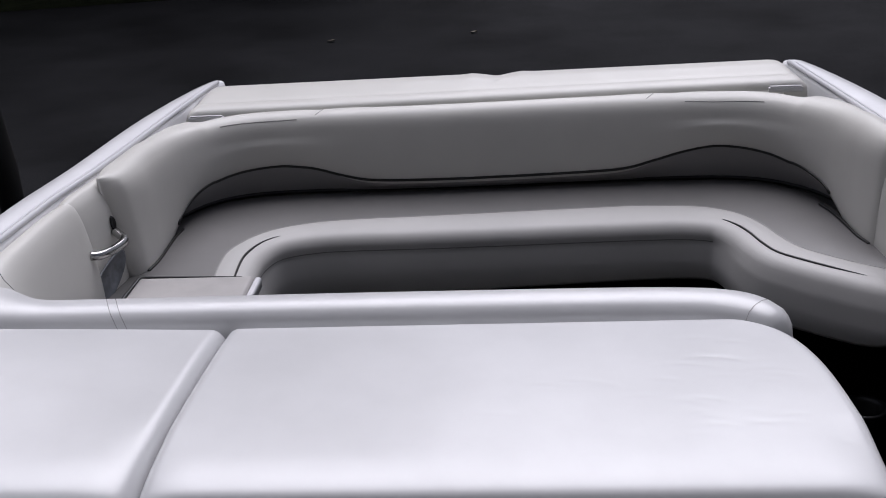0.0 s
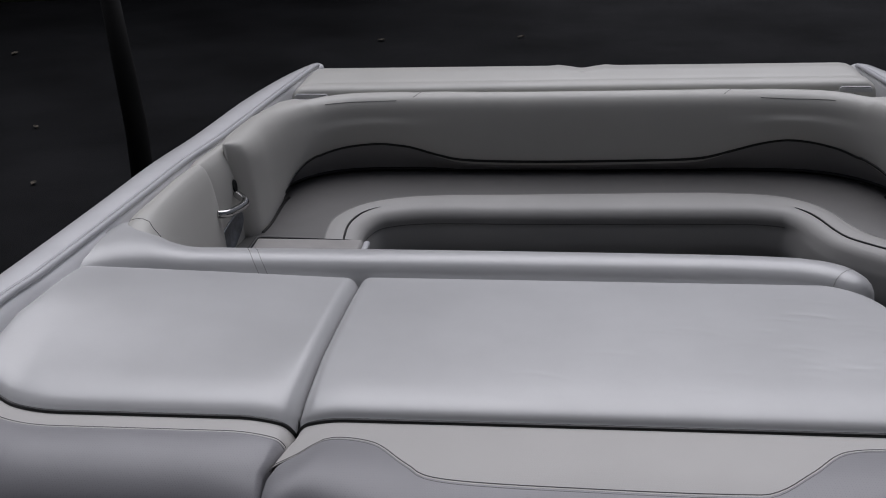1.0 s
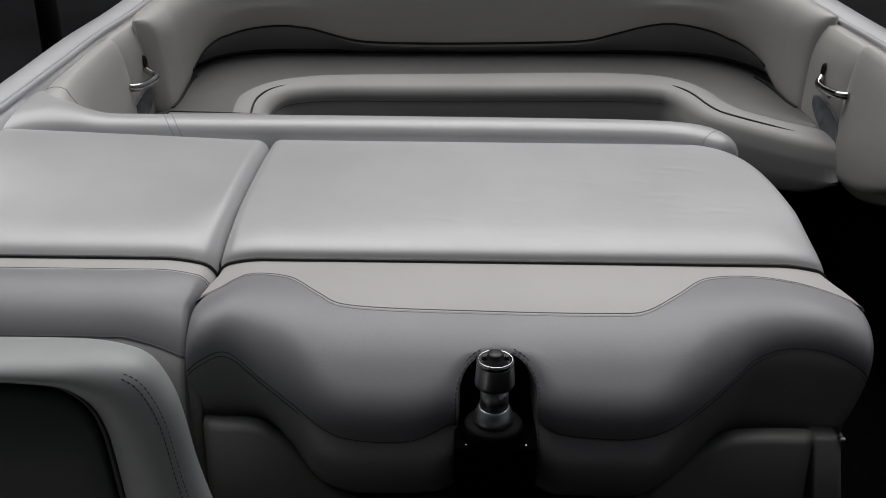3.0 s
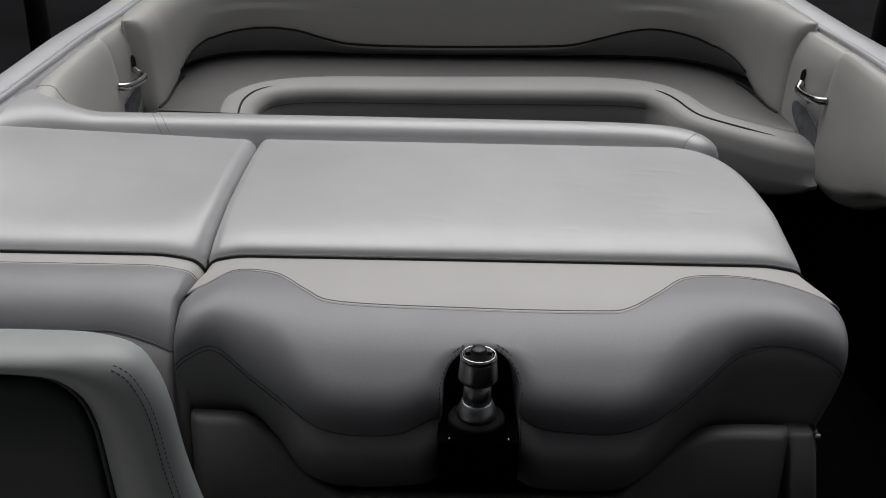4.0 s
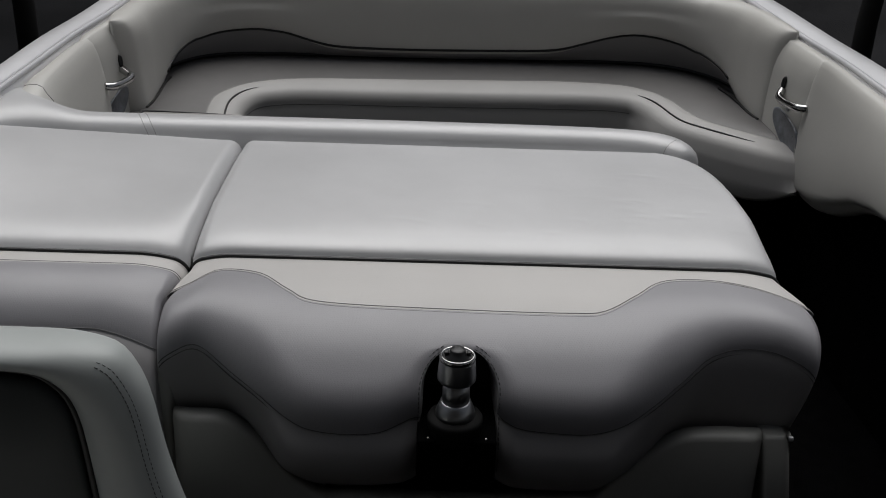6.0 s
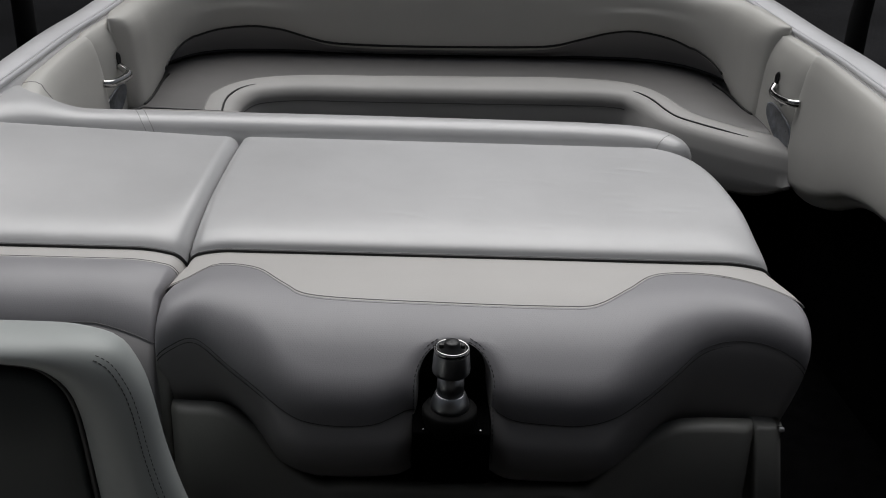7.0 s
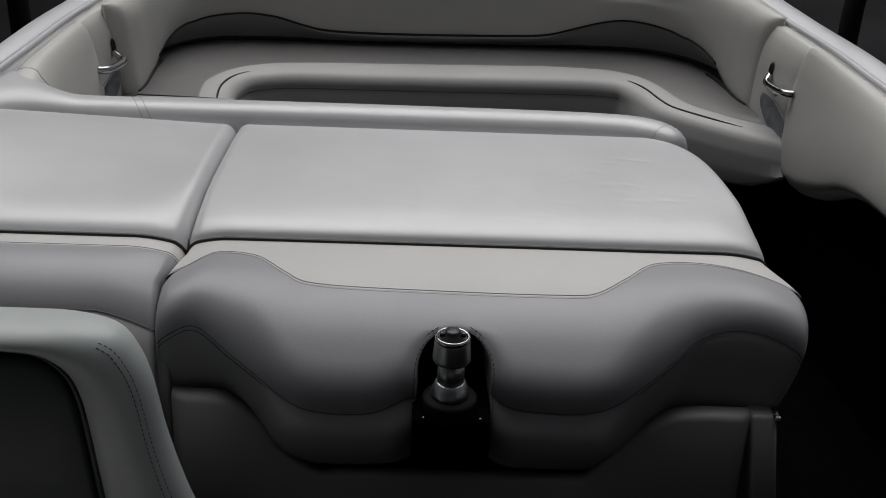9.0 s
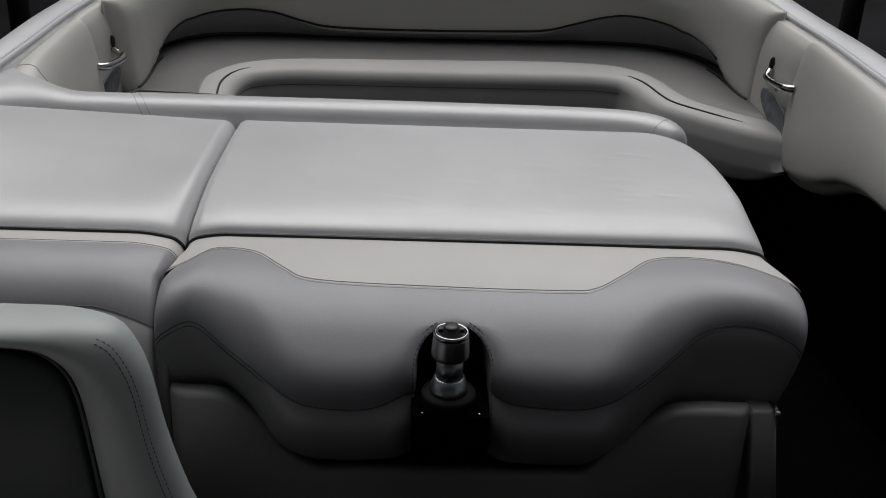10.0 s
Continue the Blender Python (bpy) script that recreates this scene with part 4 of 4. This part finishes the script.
for a, b in ((31, 44), (106, 119)):
    part("seam", tube([Vector(bol[i][17]) + Vector((0, 0, 0.0004)) for i in range(a, b)], 0.0010, 5), THREAD, backrest)

# ---- stern deck pad ----
deck = thing("stern_deck_pad", (0.0, 2.30, 0.74), "white vinyl padded stern deck lid with central finger notch", "boat cushion")
rings = []
for x in np.concatenate([np.linspace(-0.862, -0.06, 50), np.linspace(-0.056, 0.056, 29), np.linspace(0.06, 0.832, 50)]):
    tilt = 0.010 * x
    near = 2.184 + 0.03 * x
    far = 2.435 + 0.012 * x
    dent = 0.030 * math.exp(-(x / 0.034) ** 2)
    e = min(x + 0.862, 0.832 - x) / 0.03
    k = 1.0 if e >= 1 else math.sqrt(max(0.0, 1 - (1 - e) ** 2))
    lift = -0.016 * (1 - k)
    zt = 0.774 + tilt + lift
    crease = 0.004 * math.exp(-((abs(x) - 0.075) / 0.02) ** 2)
    prof = [(near + 0.004, 0.70), (near, zt - 0.025), (near + 0.006, zt - 0.008), (near + 0.022, zt), (near + 0.045, zt + 0.003), (near + 0.065, zt + 0.0), (near + 0.08, zt + 0.004), (near + 0.12, zt + 0.010 + crease * 0.4), (far - 0.10 - dent, zt + 0.013 + crease),
            (far - 0.05 - dent, zt + 0.011 + crease), (far - 0.02 - dent, zt + 0.004), (far - 0.004 - dent, zt - 0.012), (far - dent, zt - 0.04), (far - dent, 0.70)]
    flare = 0.25 if x > 0 else 0.13
    rings.append([(x * (1 + flare * (2.36 - y)), y, z) for y, z in smooth(prof, 40)])
part("pad", skin(rings, True, True), VINYL, deck)
part("lid_support", rounded_box((-0.82, 2.20, 0.50), (0.80, 2.395, 0.755), 0.01), VINYL, deck)
for x0, x1 in ((-0.870, -0.768), (0.752, 0.845)):
    yz = 0.03 * x0
    part("strap", rounded_box((x0, 2.158 + yz, 0.748 + 0.010 * x0), (x1, 2.168 + yz, 0.7605 + 0.010 * x0), 0.002), TRIM, deck, "pale hinge strap")
    part("strap_face", rounded_box((x0 + 0.004, 2.159 + yz, 0.761 + 0.010 * x0), (x1 - 0.004, 2.167 + yz, 0.7645 + 0.010 * x0), 0.0015), TRIM, deck, "pale hinge strap face")

# ---- storage box with lid by the starboard wing ----
tray = thing("storage_box", (-0.69, 1.42, 0.0), "white plastic storage box with flat lid beside the seat", "storage box")
part("body", rounded_box((-0.835, 1.20, 0.0), (-0.575, 1.48, 0.515), 0.01), LOWV, tray, "dark grey moulded body")
tray_lid = part("lid", rounded_box((-0.85, 1.19, 0.515), (-0.568, 1.492, 0.54), 0.010), TRAYTOP, tray, "greige moulded lid")
part("lid_edge", rounded_box((-0.5675, 1.19, 0.512), (-0.551, 1.492, 0.536), 0.006), TRIM, tray_lid, "white bevelled lid edge")
# black tube drawn for the shade in the gap around the lid
part("lid_gap_shade", tube([(-0.853, 1.20, 0.538), (-0.853, 1.35, 0.538), (-0.850, 1.488, 0.538), (-0.838, 1.497, 0.538), (-0.60, 1.497, 0.534)], 0.005, 8, [0.005, 0.005, 0.005, 0.004, 0.0015]), PIPING, tray_lid, "black line standing in for the shaded gap beside the lid")

# ---- helm seat ----
seat = thing("helm_seat", (-0.72, -0.2, 0.0), "white vinyl helm seat with dark inset backrest", "boat seat")
SX, SY = -0.745, -0.15
OUT = smooth([(-0.396, 0.36), (-0.423, 0.43), (-0.452, 0.54), (-0.471, 0.65), (-0.490, 0.703), (-0.516, 0.736), (-0.573, 0.750), (-0.65, 0.751), (-0.76, 0.750), (-0.87, 0.751), (-0.945, 0.750), (-0.992, 0.742), (-1.023, 0.705),
              (-1.042, 0.65), (-1.068, 0.54), (-1.075, 0.43), (-1.08, 0.36)], 80)
INN = smooth([(-0.566, 0.36), (-0.571, 0.41), (-0.584, 0.55), (-0.594, 0.615), (-0.612, 0.655), (-0.648, 0.684), (-0.70, 0.692), (-0.76, 0.694), (-0.82, 0.692), (-0.872, 0.684), (-0.908, 0.655), (-0.926, 0.615), (-0.936, 0.55), (-0.949, 0.41), (-0.954, 0.36)], 80)
INN = np.stack([-0.03 + (INN[:, 0] + 0.03) * 0.982, 1.695 - (1.695 - INN[:, 1]) * 0.982], 1)
rings = []
for (x, z), (u, v) in zip(OUT, INN):
    q = lambda k: (x + (u - x) * k, z + (v - z) * k)
    prof = [(1.0, 0.014), (0.97, 0.002), (0.85, -0.014), (0.65, -0.024), (0.42, -0.024), (0.22, -0.016), (0.08, -0.002), (0.01, 0.016), (0.0, 0.03), (0.07, 0.055), (0.22, 0.075), (0.5, 0.088), (1.0, 0.09)]
    rings.append([(q(k)[0], SY + o, q(k)[1]) for k, o in smooth(prof, 36)])
rest = part("backrest", skin(rings), HELM, seat)
part("piping", tube([(u, SY + 0.004, v) for u, v in INN], 0.006, 8), PIPING, rest, "black piping")
inset = [[(u, SY + 0.012, v) for u, v in INN]]
for k, o in ((0.9, 0.000), (0.6, -0.010), (0.25, -0.014)):
    inset.append([(SX + (u - SX) * k, SY + o, 0.36 + (v - 0.36) * k) for u, v in INN])
part("inset", skin(inset, False, True), SLATE, seat, "dark slate vinyl inset")
part("back_shell", skin([[(u, SY + 0.09, v) for u, v in INN], [(SX, SY + 0.09, 0.36) for _ in INN]]), SLATE, seat)
lie = lambda k: SY - 0.0008 + float(np.interp(k, [0.0, 0.01, 0.08, 0.22, 0.42], [0.03, 0.016, -0.002, -0.016, -0.024]))
arc = lambda k: [(x + (u - x) * k, lie(k), z + (v - z) * k) for (x, z), (u, v) in zip(OUT[2:27], INN[2:27])]
for k in (0.14, 0.20):
    part("thread", stitches(arc(k)), GROOVE, rest, "dark thread")
part("seat_cushion", rounded_box((-1.04, -0.62, 0.20), (-0.47, -0.10, 0.37), 0.05), VINYL, seat)
part("pedestal", lathe([(0.15, 0.0), (0.14, 0.015), (0.05, 0.03), (0.05, 0.2)], -0.76, -0.36, 24), BLACK, seat, "black pedestal")

# ---- drink holder ring on the walkway ----
ring = thing("drink_holder", (0.862, 1.42, 0.0), "black plastic drink holder in the dark walkway", "drink holder")
part("cup", lathe([(0.042, 0.0), (0.045, 0.18), (0.052, 0.19), (0.056, 0.197), (0.052, 0.202), (0.044, 0.198), (0.040, 0.19), (0.036, 0.06)], 0.862, 1.42, 32), BLACK, ring)
